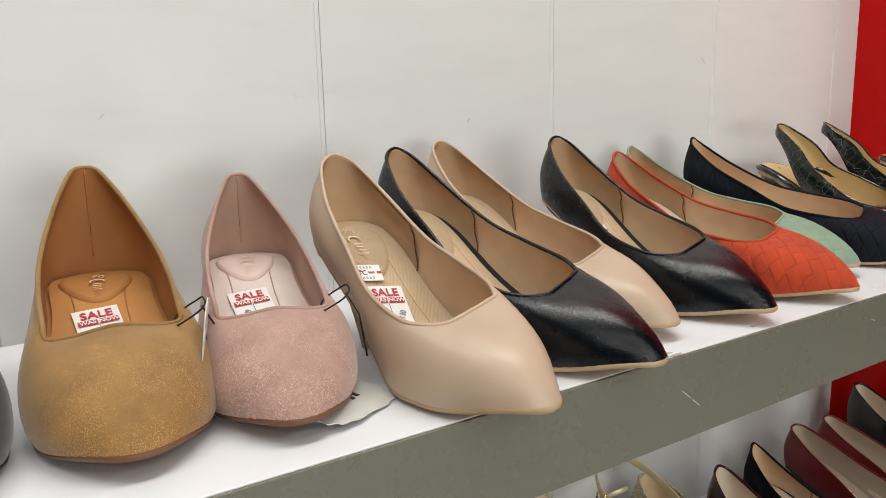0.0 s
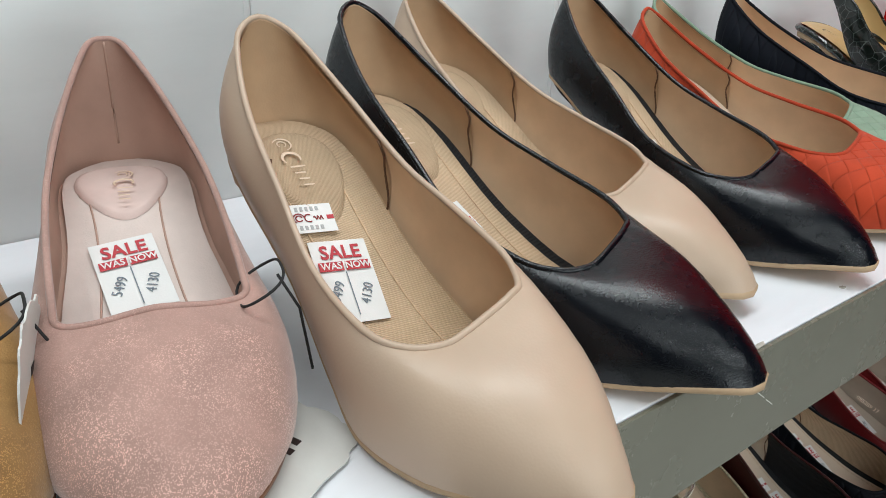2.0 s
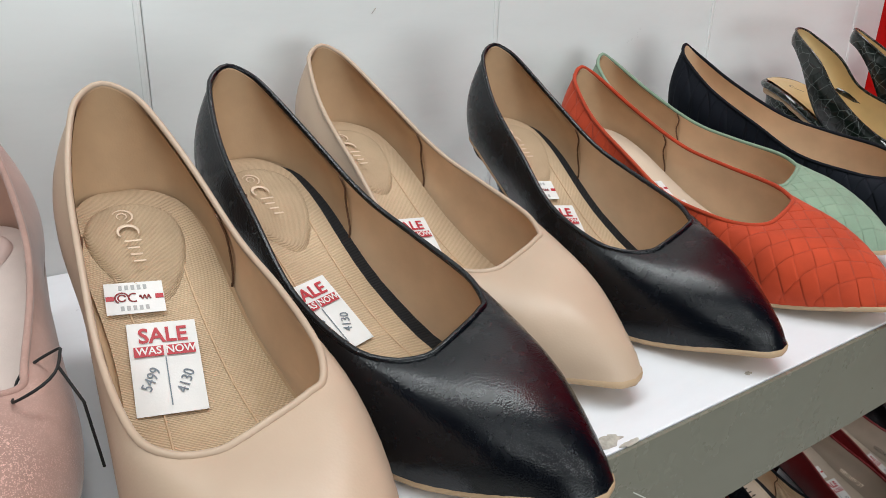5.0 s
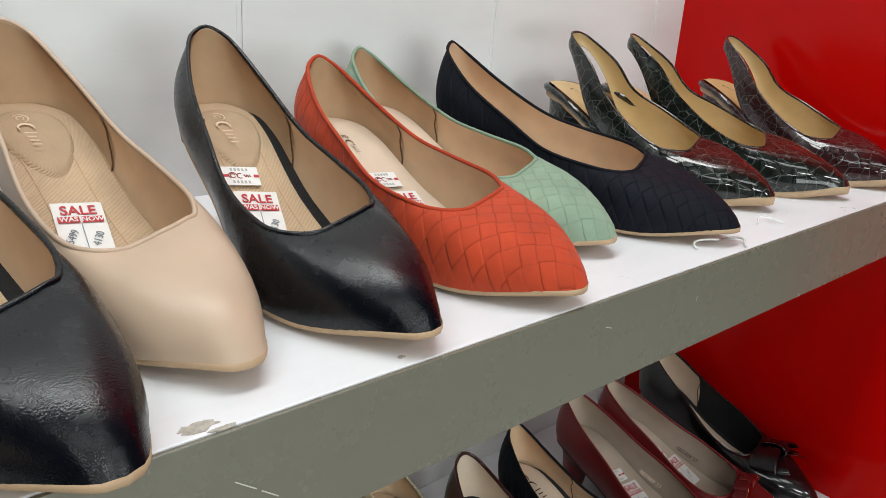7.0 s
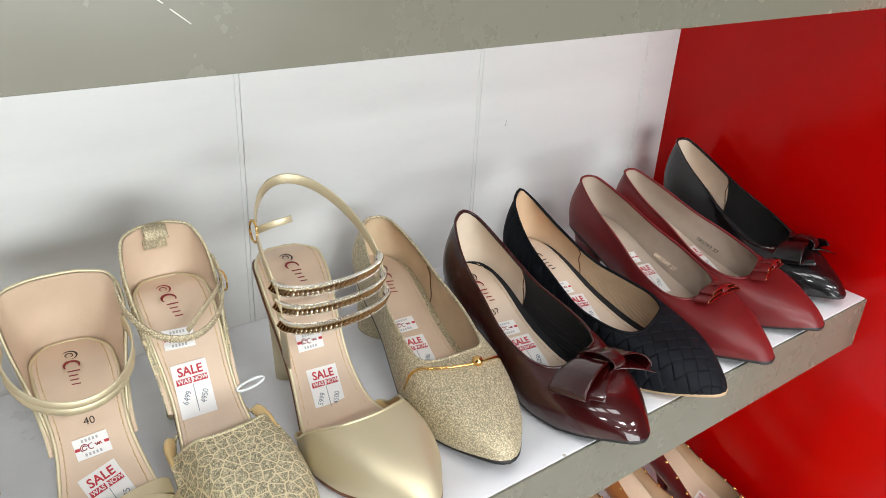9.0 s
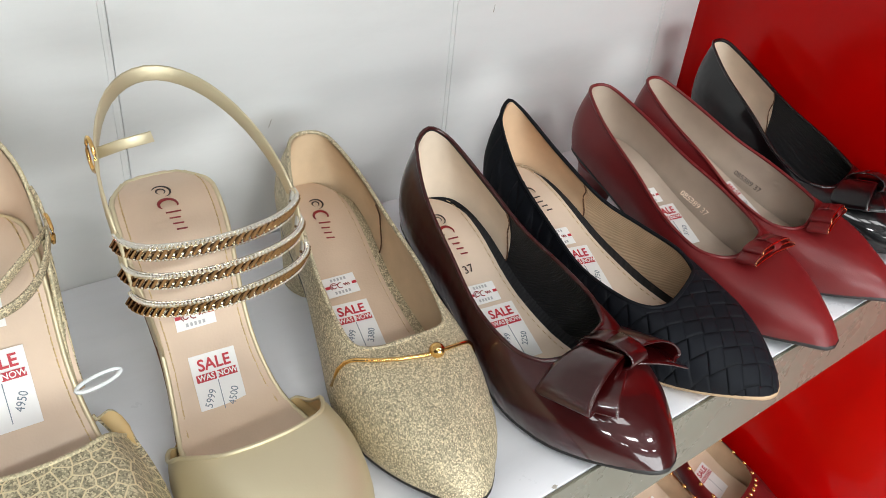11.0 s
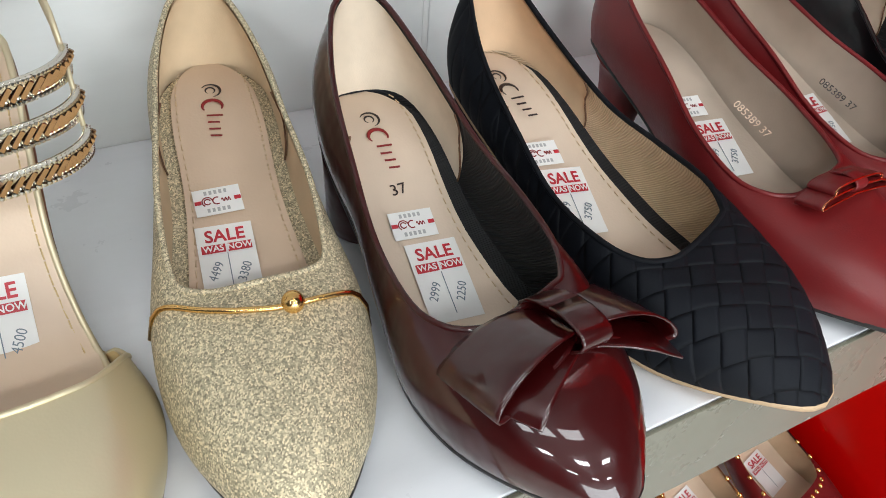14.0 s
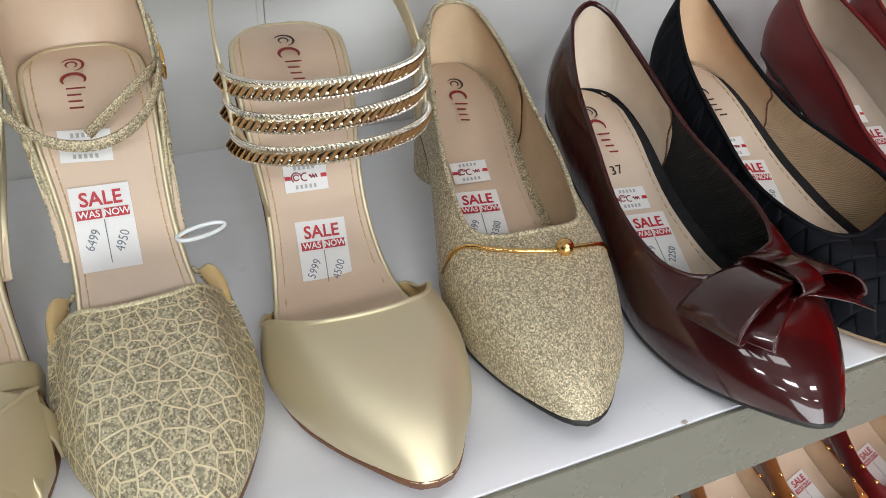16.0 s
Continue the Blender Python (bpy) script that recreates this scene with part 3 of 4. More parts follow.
def insole_frame(last, x, yn, lift, turn=0.0):
    """A pose lying on the insole, its y running towards the heel."""
    a, b = insole_point(last, x, yn, lift), insole_point(last, x, yn - 0.02, lift)
    slope = math.degrees(math.atan2(b.z - a.z, b.y - a.y))
    return pose(*a, slope) @ pose(0, 0, 0, 0, 0, turn)


def sheet(w, h, curl=0.0, thick=0.00018, n=6):
    bm = bmesh.new()
    for side in (thick / 2, -thick / 2):
        rows = [[bm.verts.new((w * (i / n - 0.5), h * (j / n - 0.5), side + curl * (2 * j / n - 1) ** 2)) for i in range(n + 1)] for j in range(n + 1)]
        grid_faces(bm, rows)
        if side > 0:
            top = rows
    loop = lambda r: r[0] + [x[-1] for x in r[1:]] + r[-1][-2::-1] + [x[0] for x in r[-2:0:-1]]
    a, b = loop(top), loop(rows)
    grid_faces(bm, [list(p) for p in zip(a, b)], True)
    return bm


def quad_part(name, x0, x1, y0, y1, z, material, parent, label=""):
    return block(name, x0, x1, y0, y1, z - 0.00005, z + 0.00007, material, parent, label=label)


PRICES = {}


def price_label(shoe_ob, last, x, yn, turn, was="5499", now="4130", lift=0.0062, w=0.0240, h=0.0365):
    """A white paper sale label stuck to the insole, with pen figures."""
    lab = part("price_label", sheet(w, h, 0.0), M_PAPER, shoe_ob, "white paper sale label with red print and pen figures", smooth=False)
    lab.matrix_basis = insole_frame(last, x, yn, lift, turn)
    z = 0.0005
    letters("sale_print", "SALE", 0.0084, M_INK_RED, lab, pose(0, h * 0.34, z), w * 0.86 / 0.0215, 0.022)
    for k, word in ((-1, "WAS"), (1, "NOW")):
        quad_part("red_bar", k * w * 0.23 - w * 0.21, k * w * 0.23 + w * 0.21, h * 0.115, h * 0.225, z + 0.0002, M_INK_RED, lab)
        letters("white_print", word, 0.0042, M_PAPER, lab, pose(k * w * 0.23, h * 0.17, z + 0.0004), 0.95, 0.015)
    quad_part("rule", -0.0002, 0.0002, -h * 0.42, h * 0.10, z, M_INK_PEN, lab)
    if was:
        letters("pen_figure", was, 0.0056, M_INK_PEN, lab, pose(-w * 0.24, -h * 0.13, z, 0, 0, 62), 0.85)
        letters("pen_figure", now, 0.0056, M_INK_PEN, lab, pose(w * 0.24, -h * 0.18, z, 0, 0, 66), 0.85)
    return lab


def brand_label(shoe_ob, last, x, yn, turn, w=0.0205, h=0.0135, lift=0.0062):
    """The small stock label: a red band, dark marks and grey bars of print."""
    lab = part("stock_label", sheet(w, h, 0.0), M_PAPER, shoe_ob, "small white stock label with a dark and red mark", smooth=False)
    lab.matrix_basis = insole_frame(last, x, yn, lift, turn)
    z = 0.0003
    for k in (-1, 1):
        quad_part("red_bar", k * w * 0.42 - w * 0.07, k * w * 0.42 + w * 0.07, -h * 0.07, h * 0.07, z, M_INK_RED, lab)
    bm = bmesh.new()
    for r, a0, a1, cx in ((0.10, 20, 330, -0.22), (0.17, 10, 235, -0.22), (0.13, 60, 300, -0.02)):
        tube(bm, [(cx * w + r * h * math.cos(radians(a0 + (a1 - a0) * i / 12)), r * h * math.sin(radians(a0 + (a1 - a0) * i / 12)), 0) for i in range(13)], 0.00032, 5)
    tube(bm, [(w * (0.08 + i * 0.012), h * 0.07 * math.sin(i * 1.1), 0) for i in range(17)], 0.00028, 5)
    part("print_mark", bm, M_INK_WINE, lab).matrix_basis = pose(0, 0, z) @ Matrix.Diagonal((1, 1, 0.3, 1))
    for row in (0.33, -0.33):
        for i in range(5):
            quad_part("print_bar", w * (-0.26 + i * 0.105), w * (-0.20 + i * 0.105), h * (row - 0.07), h * (row + 0.07), z, M_INK_GREY, lab)
    return lab


def swirl_mark(shoe_ob, last, x, yn, size, ink, ink2, turn=-90, lift=0.0047):
    """The maker's mark as plain shapes: a double curl and a row of short strokes."""
    bm = bmesh.new()
    arc = lambda cx, cy, r, a0, a1, rad: tube(bm, [(cx + r * math.cos(radians(a0 + (a1 - a0) * i / 14)), cy + r * math.sin(radians(a0 + (a1 - a0) * i / 14)), 0) for i in range(15)], lambda u: rad * (0.35 + 0.9 * math.sin(math.pi * u)), 6)
    arc(0, 0, size * 0.30, 20, 330, size * 0.055)
    arc(size * 0.02, size * 0.02, size * 0.62, 10, 235, size * 0.07)
    curl = part("printed_curl", bm, ink, shoe_ob)
    curl.matrix_basis = insole_frame(last, x, yn, lift, turn) @ Matrix.Diagonal((1, 1, 0.15, 1))
    bm = bmesh.new()
    arc(size * 1.55, -size * 0.05, size * 0.62, 60, 300, size * 0.12)
    bold = part("printed_stroke", bm, ink2, shoe_ob)
    bold.matrix_basis = curl.matrix_basis.copy()
    bm = bmesh.new()
    for i, hh in enumerate((0.9, 0.62, 0.6, 0.6)):
        cx = size * (2.35 + i * 0.62)
        tube(bm, [(cx, -size * 0.52, 0), (cx + size * 0.10, size * (hh - 0.42), 0)], size * 0.085, 6)
    mark = part("printed_mark", bm, ink2, shoe_ob)
    mark.matrix_basis = curl.matrix_basis.copy()
    return curl


def stitches(last, parent, inset=0.80, y0=0.04, y1=0.74, n=34, material=None, shift=0.0):
    """Sewing along the insole's edge."""
    bm = bmesh.new()
    for side in (-1, 1):
        for i in range(n):
            yn = y0 + (y1 - y0) * i / n
            off = shift * math.sin(math.pi * yn)
            w = side * half_at(last, yn) * inset + off
            a, b = insole_point(last, w, yn, 0.0046), insole_point(last, side * half_at(last, yn + 0.012) * inset + off, yn + 0.012, 0.0046)
            tube(bm, [a, b], 0.00032, 5)
    return tagged(part("stitching", bm, material or M_LIN_TAN, parent), kind="stuff")


def empty_thing(name, m, label, category, group):
    ob = new(name)
    ob.empty_display_size = 0.02
    ob.matrix_world = m
    return tagged(ob, label, category, group)


def place_on(top, toe, shelf_z):
    """Pose and length of a shoe from the plan places of its heel's top and its toe."""
    d = Vector(toe) - Vector(top)
    ang = math.degrees(math.atan2(d.x, -d.y))
    u = d.normalized()
    back = Vector(top) - u * 0.004
    return pose(back.x, back.y, shelf_z, 0, 0, ang), d.length + 0.004


def pump(label, heel_at, toe_at, shelf_z, upper, lining, insole_mat, sole_mat, kind="slim", heel_lining=None, group="shoes on the upper shelf", name="pump_shoe", rim_mat=None, category="shoe", pad=None, sew=True, lift=None, inner=0.9, bed_mat=None, shift=0.0, **form):
    m, length = place_on(heel_at, toe_at, shelf_z)
    last = Last(length=length, **form)
    thing = empty_thing(name, m, label, category, group)
    part("upper", loft(last, ring_of(), lift=lift), upper, thing)
    part("lining", loft(last, ring_of(hi=0.985, n=88, through="heel"), r0=0.0, r1=0.995, lift=lift, inset=0.0014), lining, thing)
    if heel_lining:
        part("heel_lining", loft(last, ring_of(hi=0.33, n=30, through="heel"), r0=0.1, r1=0.985, lift=lift, inset=0.0019), heel_lining, thing)
        for side in (-1, 1):
            seam = []
            for i in range(13):
                r = 0.12 + 0.86 * i / 12
                p = last.skin(side * (0.325 + 0.006 * math.sin(9 * r)), r, lift)
                seam.append(p - Vector((side * 0.0023, 0, 0)))
            part("lining_seam", tube(bmesh.new(), seam, 0.0005, 5), M_SEAM, thing)
    rim = [last.skin(s, 1.0, lift) for s in ring_of()[0]]
    part("topline_binding", tube(bmesh.new(), rim, 0.0013, 8, True), rim_mat or upper, thing)
    part("footbed", insole(last, lift=0.0015, shrink=0.985), bed_mat or heel_lining or lining, thing)
    part("insole", insole(last, shrink=inner, shift=shift), insole_mat, thing)
    part("outsole", outsole(last), sole_mat, thing)
    part("heel", heel_block(last, kind), upper if kind in ("slim", "block", "flare", "wrap") else sole_mat, thing)
    if pad:
        part("heel_pad", heel_pad(last, -0.002, 0.075, 0.285, 0.56), pad, thing)
        for side in (-1, 1):
            line = [insole_point(last, -0.002 + side * last.W * (0.32 + 2.4 * (yn - 0.33) ** 2), yn, 0.0043) for yn in (0.16 + 0.46 * k / 20 for k in range(21))]
            part("insole_seam", tube(bmesh.new(), line, 0.00045, 5), lining, thing)
    if pad and kind == "wrap":
        seam = [last.skin(0, 0.2 + 0.78 * i / 14, lift) - Vector((0, 0.0019, 0)) for i in range(15)]
        part("back_seam", tube(bmesh.new(), seam, 0.0005, 5), lining, thing)
    if sew:
        stitches(last, thing, inner * 0.87, material=M_LIN_SAND, shift=shift)
    return thing, last


# ---- the alcove: wall panels, red side wall, shelves ----
U, LO, TH = Z0, Z0 - 0.355, Z0 - 0.705
DEPTH, RED = 0.289, 0.909
SEAMS = [-1.872 + 0.248 * k for k in range(12)]

wall = block("wall_back", -2.2, RED + 0.1, DEPTH + 0.010, DEPTH + 0.10, 0, 2.8, M_DIM_WALL)
tagged(wall, "shop wall behind the shelves, clad in tall white plastic panels", "wall", kind="structure")
for a, b in zip(SEAMS, SEAMS[1:] + [RED]):
    block("panel", a + 0.00012, b - 0.00012, DEPTH, DEPTH + 0.009, 0.02, 2.78, M_PANEL, wall, bevel=0.0007)
# The panel joints have a narrow raised tongue beside them.
for a in SEAMS[1:]:
    block("joint_strip", a - 0.0045, a - 0.0015, DEPTH - 0.0006, DEPTH + 0.002, 0.02, 2.78, M_PANEL, wall, bevel=0.0005)

red = block("wall_red", RED, RED + 0.05, -0.10, DEPTH + 0.010, 0, 2.8, M_RED)
tagged(red, "glossy red acrylic side wall closing the shelves", "wall", kind="structure")
# unseen end wall, darkened like the rest of the shop
end = block("wall_left", -2.25, -2.2, -0.55, DEPTH + 0.010, 0, 2.8, M_DIM_WALL)
tagged(end, "unseen plain dark wall end beyond the shelves", "wall", kind="structure")


def shelf(name, z, label):
    s = new(name)
    s.location = (0, 0, z)
    tagged(s, label, "shelf", "wall shelves", kind="structure")
    block("board", -2.19, RED - 0.0005, 0.0024, DEPTH - 0.0005, -0.056, 0.0, M_SHELF, s, 0.0006)
    block("fascia", -2.19, RED - 0.0005, 0.0, 0.0021, -0.0562, -0.0004, M_FASCIA, s, 0.0005, "greyish laminate front strip")
    return s


upper_shelf = shelf("shelf_1", U, "thick white shelf board with a grey glossy front strip")
lower_shelf = shelf("shelf_2", LO, "thick white shelf board with a grey glossy front strip")
third_shelf = shelf("shelf_3", TH, "low white shelf board with a grey front strip")


def flake(name, x, y, z, w, d, material, parent, seed):
    rnd = random.Random(seed)
    bm, n = bmesh.new(), 22
    pts = [(w * math.cos(a) * rnd.uniform(0.55, 1.1) / 2, d * math.sin(a) * rnd.uniform(0.5, 1.1) / 2) for a in (math.tau * i / n for i in range(n))]
    top = [bm.verts.new((px, py, 0.00025)) for px, py in pts]
    low = [bm.verts.new((px, py, -0.0002)) for px, py in pts]
    bm.faces.new(top)
    grid_faces(bm, [list(p) for p in zip(top, low)], True)
    ob = part(name, bm, material, parent, smooth=False)
    ob.matrix_basis = pose(x, y, z)
    return ob


flake("worn_patch", 0.1985, 0.0085, 0.0, 0.017, 0.008, M_CHIP, upper_shelf, 3)
flake("worn_patch", 0.205, 0.0030, 0.0, 0.012, 0.003, M_CHIP, upper_shelf, 5)
flake("worn_patch", 0.292, 0.010, 0.0, 0.005, 0.003, M_CHIP, upper_shelf, 8)
flake("worn_patch", 0.470, 0.0035, 0.0, 0.004, 0.003, M_CHIP, lower_shelf, 9)
for k, (sx, sz, ln, an) in enumerate(((0.212, -0.026, 0.011, -38), (0.222, -0.034, 0.009, -38), (0.430, -0.018, 0.006, -20), (0.52, -0.022, 0.004, 80))):
    ob = part("scuff", sheet(ln, 0.0005, 0, 0.0002), M_SCRATCH, upper_shelf)
    ob.matrix_basis = pose(sx, -0.0002, sz, 90) @ pose(0, 0, 0, 0, 0, an)
rnd = random.Random(4)
for k in range(8):
    ob = part("scuff", sheet(rnd.uniform(0.003, 0.008), 0.0004, 0, 0.0002, 2), M_CHIP, wall)
    ob.matrix_basis = pose(rnd.uniform(-0.15, 0.75), DEPTH - 0.0003, Z0 + rnd.choice((rnd.uniform(0.12, 0.2), rnd.uniform(-0.3, -0.12))), 90) @ pose(0, 0, 0, 0, 0, rnd.uniform(40, 140))

# unseen rest of the shop, plain: pale floor bounces light, dark walls cut reflections
tagged(block("floor", -4, 4, -5, DEPTH + 0.1, -0.05, 0, M_FLOOR), "unseen pale polished shop floor", "floor", kind="structure")
tagged(block("ceiling", -4, 4, -5, DEPTH + 0.1, 2.8, 2.85, M_DIM_CEIL), "unseen dark shop ceiling", "ceiling", kind="structure")
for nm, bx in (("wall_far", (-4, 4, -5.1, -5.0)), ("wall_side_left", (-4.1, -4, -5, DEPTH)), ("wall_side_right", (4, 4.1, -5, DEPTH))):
    tagged(block(nm, *bx, 0, 2.8, M_DIM_WALL), "unseen plain dark shop wall", "wall", kind="structure")

def tag_card(name, m, label):
    """A white swing tag with a scalloped edge."""
    bm, n = bmesh.new(), 60
    pts = []
    for i in range(n):
        a = math.tau * i / n
        k = 1 + 0.035 * math.cos(14 * a)
        pts.append((0.030 * k * math.copysign(abs(math.cos(a)) ** 0.6, math.cos(a)), 0.019 * k * math.copysign(abs(math.sin(a)) ** 0.6, math.sin(a))))
    top, low = [bm.verts.new((x, y, 0.0003)) for x, y in pts], [bm.verts.new((x, y, -0.0003)) for x, y in pts]
    bm.faces.new(top)
    bm.faces.new(low[::-1])
    grid_faces(bm, [list(p) for p in zip(top, low)], True)
    card = tagged(part(name, bm, M_CARD, None, label, smooth=False), category="tag", group="swing tags")
    card.matrix_world = m
    for i in range(5):
        quad_part("print_bar", -0.012 + i * 0.0052, -0.009 + i * 0.0052, -0.002 - 0.001 * (i % 2), 0.003, 0.00045, M_INK_BLACK, card)
    return card


def cord_loop(thing, last, s0):
    """The thin black cord that holds a swing tag, knotted through the throat."""
    p = last.skin(s0, 0.98)
    pts = [p + Vector((0.004 + 0.009 * math.sin(a) * (1 + 0.2 * math.cos(2 * a)), 0.010 * math.cos(a) - 0.002, 0.004 + 0.006 * math.sin(a))) for a in (math.tau * i / 28 for i in range(28))]
    part("tag_cord", tube(bmesh.new(), pts, 0.0005, 6, True), M_CORD, thing, "thin black cord")
    part("tag_cord", tube(bmesh.new(), [p + Vector((0.010, -0.002, 0.006)), p + Vector((0.016, -0.006, -0.006)), p + Vector((0.019, -0.008, -0.030))], 0.0005, 6), M_CORD, thing, "thin black cord")


# ---- upper shelf ----
G1, G2, G3 = "shoes on the upper shelf", "shoes on the lower shelf", "shoes on the low shelf"
PUMP = dict(dip=0.10, full=0.002, half=0.0378, heel=0.066, top=0.123, throat=0.69, throat_z=0.049, toe="point", bed=0.003)

dark, last = pump("dark green shimmering flat shoe", (-0.190, 0.235), (-0.182, 0.030), U, M_DARK_GLITTER, M_LIN_BROWN, M_INS_BROWN, M_SOLE_BLACK, "low", half=0.040, heel=0.046, top=0.105, throat=0.62, throat_z=0.051, full=0.0045, toe="round", skew=0.0, square=1.0, deep=0.6, peak=0.62, seat=0.1, ball=0.78, name="flat_shoe")

gold, last = pump("ochre suede flat shoe with gold shimmer on the toe", (-0.0814, 0.225), (-0.100, 0.030), U, M_GOLD_SUEDE, M_LIN_BROWN, M_INS_BROWN, M_SOLE_BROWN, "wrap", pad=M_PAD_BROWN, sew=False, half=0.042, heel=0.046, top=0.121, throat=0.66, throat_z=0.051, full=0.0045, toe="round", skew=0.0, square=1.0, deep=0.6, peak=0.62, seat=0.1, ball=0.78, name="flat_shoe")
price_label(gold, last, -0.004, 0.41, 6)
cord_loop(gold, last, 0.70)
swirl_mark(gold, last, -0.001, 0.135, 0.0062, M_EMBOSS, M_EMBOSS, lift=0.0063)

pink, last = pump("dusty pink suede flat shoe with gold shimmer on the toe", (0.014, 0.2235), (-0.031, 0.022), U, M_PINK_SUEDE, M_LIN_PINK, M_INS_PINK, M_SOLE_BROWN, "wrap", pad=M_PAD_PINK, sew=False, half=0.039, heel=0.046, top=0.110, throat=0.69, throat_z=0.049, full=0.0045, toe="round", skew=0.0, square=1.0, deep=0.6, peak=0.62, seat=0.1, ball=0.78, name="flat_shoe")
price_label(pink, last, -0.004, 0.425, 8)
cord_loop(pink, last, 0.70)
swirl_mark(pink, last, -0.001, 0.135, 0.0062, M_EMBOSS, M_EMBOSS, lift=0.0063)

beige1, last = pump("beige smooth leather pump with a pointed toe", (0.0640, 0.172), (0.071, -0.036), U, M_BEIGE, M_LIN_TAN, M_LIN_RIB, M_SOLE_TAN, "slim", M_LIN_HEEL, pad=M_PAD_TAN, sew=False, **PUMP)
price_label(beige1, last, -0.009, 0.39, -11)
brand_label(beige1, last, -0.0110, 0.275, -10)
swirl_mark(beige1, last, -0.004, 0.115, 0.0062, M_EMBOSS, M_EMBOSS, lift=0.0063)

black1, last = pump("black grained leather pump with a pointed toe", (0.1255, 0.1982), (0.163, -0.024), U, M_BLACK, M_LIN_TAN, M_LIN_RIB, M_SOLE_TAN, "slim", M_LIN_HEEL, pad=M_PAD_TAN, sew=False, bend=-0.10, inner=0.80, shift=-0.003, bed_mat=M_LIN_BLACK, **PUMP)
price_label(black1, last, -0.010, 0.415, 6)
swirl_mark(black1, last, -0.004, 0.115, 0.0062, M_EMBOSS, M_EMBOSS, lift=0.0063)

beige2, last = pump("beige smooth leather pump with a pointed toe", (0.2018, 0.254), (0.226, 0.020), U, M_BEIGE, M_LIN_TAN, M_LIN_RIB, M_SOLE_TAN, "slim", M_LIN_HEEL, pad=M_PAD_TAN, sew=False, **PUMP)
price_label(beige2, last, -0.005, 0.42, -10)
swirl_mark(beige2, last, -0.004, 0.115, 0.0062, M_EMBOSS, M_EMBOSS, lift=0.0063)

black2, last = pump("black grained leather pump with a pointed toe", (0.3025, 0.2196), (0.302, 0.0015), U, M_BLACK, M_LIN_TAN, M_LIN_RIB, M_SOLE_TAN, "slim", M_LIN_HEEL, pad=M_PAD_TAN, sew=False, bend=-0.10, inner=0.80, shift=-0.003, bed_mat=M_LIN_BLACK, **PUMP)
price_label(black2, last, -0.009, 0.415, -12)
brand_label(black2, last, -0.009, 0.305, -10)
swirl_mark(black2, last, -0.004, 0.115, 0.0062, M_EMBOSS, M_EMBOSS, lift=0.0063)

WEAVE = dict(dip=0.17, half=0.0385, heel=0.053, bed=0.002, throat=0.69, throat_z=0.047, toe="almond")
orange, last = pump("orange suede pump stamped with a woven pattern", (0.3805, 0.2202), (0.3995, -0.003), U, M_ORANGE, M_LIN_TAN, M_INS_CREAM, M_SOLE_TAN, "slim", M_LIN_HEEL, sew=False, top=0.105, bend=-0.13, **WEAVE)
price_label(orange, last, 0.002, 0.45, -10)
brand_label(orange, last, 0.001, 0.335, -8)
swirl_mark(orange, last, 0, 0.15, 0.004, M_INK_BLACK, M_INK_BLACK)
green, last = pump("sage green suede pump stamped with a woven pattern", (0.4404, 0.2588), (0.482, 0.040), U, M_GREEN, M_LIN_TAN, M_INS_CREAM, M_SOLE_TAN, "slim", M_LIN_HEEL, sew=False, top=0.106, bend=-0.13, **WEAVE)
navy, last = pump("navy suede pump stamped with a woven pattern", (0.5199, 0.2454), (0.578, 0.009), U, M_NAVY, M_LIN_TAN, M_INS_CREAM, M_SOLE_TAN, "slim", None, sew=False, top=0.1115, bend=-0.13, **WEAVE)


def slingback(label, top, toe, z, upper):
    m, length = place_on(top, toe, z)
    last = Last(length=length, half=0.036, heel=0.066, top=0.121, throat=0.66, throat_z=0.045, toe="point", dip=0.02, lean=0.085, peak=1.1)
    thing = empty_thing("slingback_shoe", m, label, "shoe", G1)
    lift = lambda a: 0.78 * (1 - smooth(0.10, 0.42, a))
    part("upper", loft(last, ring_of(n=96), lift=lift), upper, thing)
    part("lining", loft(last, ring_of(hi=0.90, n=90, through="heel"), r1=0.99, lift=lift, inset=0.0014), M_LIN_GOLD, thing)
    part("topline_binding", tube(bmesh.new(), [last.skin(s, 1.0, lift) for s in ring_of(n=96)[0]], 0.0011, 8, True), upper, thing)
    part("insole", insole(last, lift=0.005), M_LIN_GOLD, thing)
    part("outsole", outsole(last, 0.006), M_SOLE_TAN, thing)
    part("heel", heel_block(last, "block"), upper, thing)
    part("seat_rand", tube(bmesh.new(), [last.sole(s, 1.0) + Vector((0, 0, 0.002)) for s in ring_of(hi=0.5, n=40, through="heel")[0]], 0.003, 8), upper, thing)
    swirl_mark(thing, last, 0, 0.08, 0.004, M_INK_BLACK, M_INK_BLACK)
    price_label(thing, last, 0, 0.46, 10, "", "")
    return thing


slingback("dark green creased patent slingback shoe", (0.653, 0.248), (0.683, 0.038), U, M_CROC)
slingback("dark green creased patent slingback shoe", (0.7036, 0.226), (0.785, 0.022), U, M_CROC)
slingback("wine creased patent slingback shoe", (0.856, 0.212), (0.868, 0.004), U, M_CROC_WINE)


tag_card("swing_tag", pose(0.004, 0.050, U + 0.0045, 7, 4, 28), "white scalloped swing tag lying under the pink shoe")
tag_card("swing_tag", Matrix(((0.10, 0.42, 0.89, -0.0555), (0.16, 0.90, -0.43, 0.086), (0.985, 0.0, -0.17, U + 0.0305), (0, 0, 0, 1))), "white scalloped swing tag hanging beside the ochre shoe")


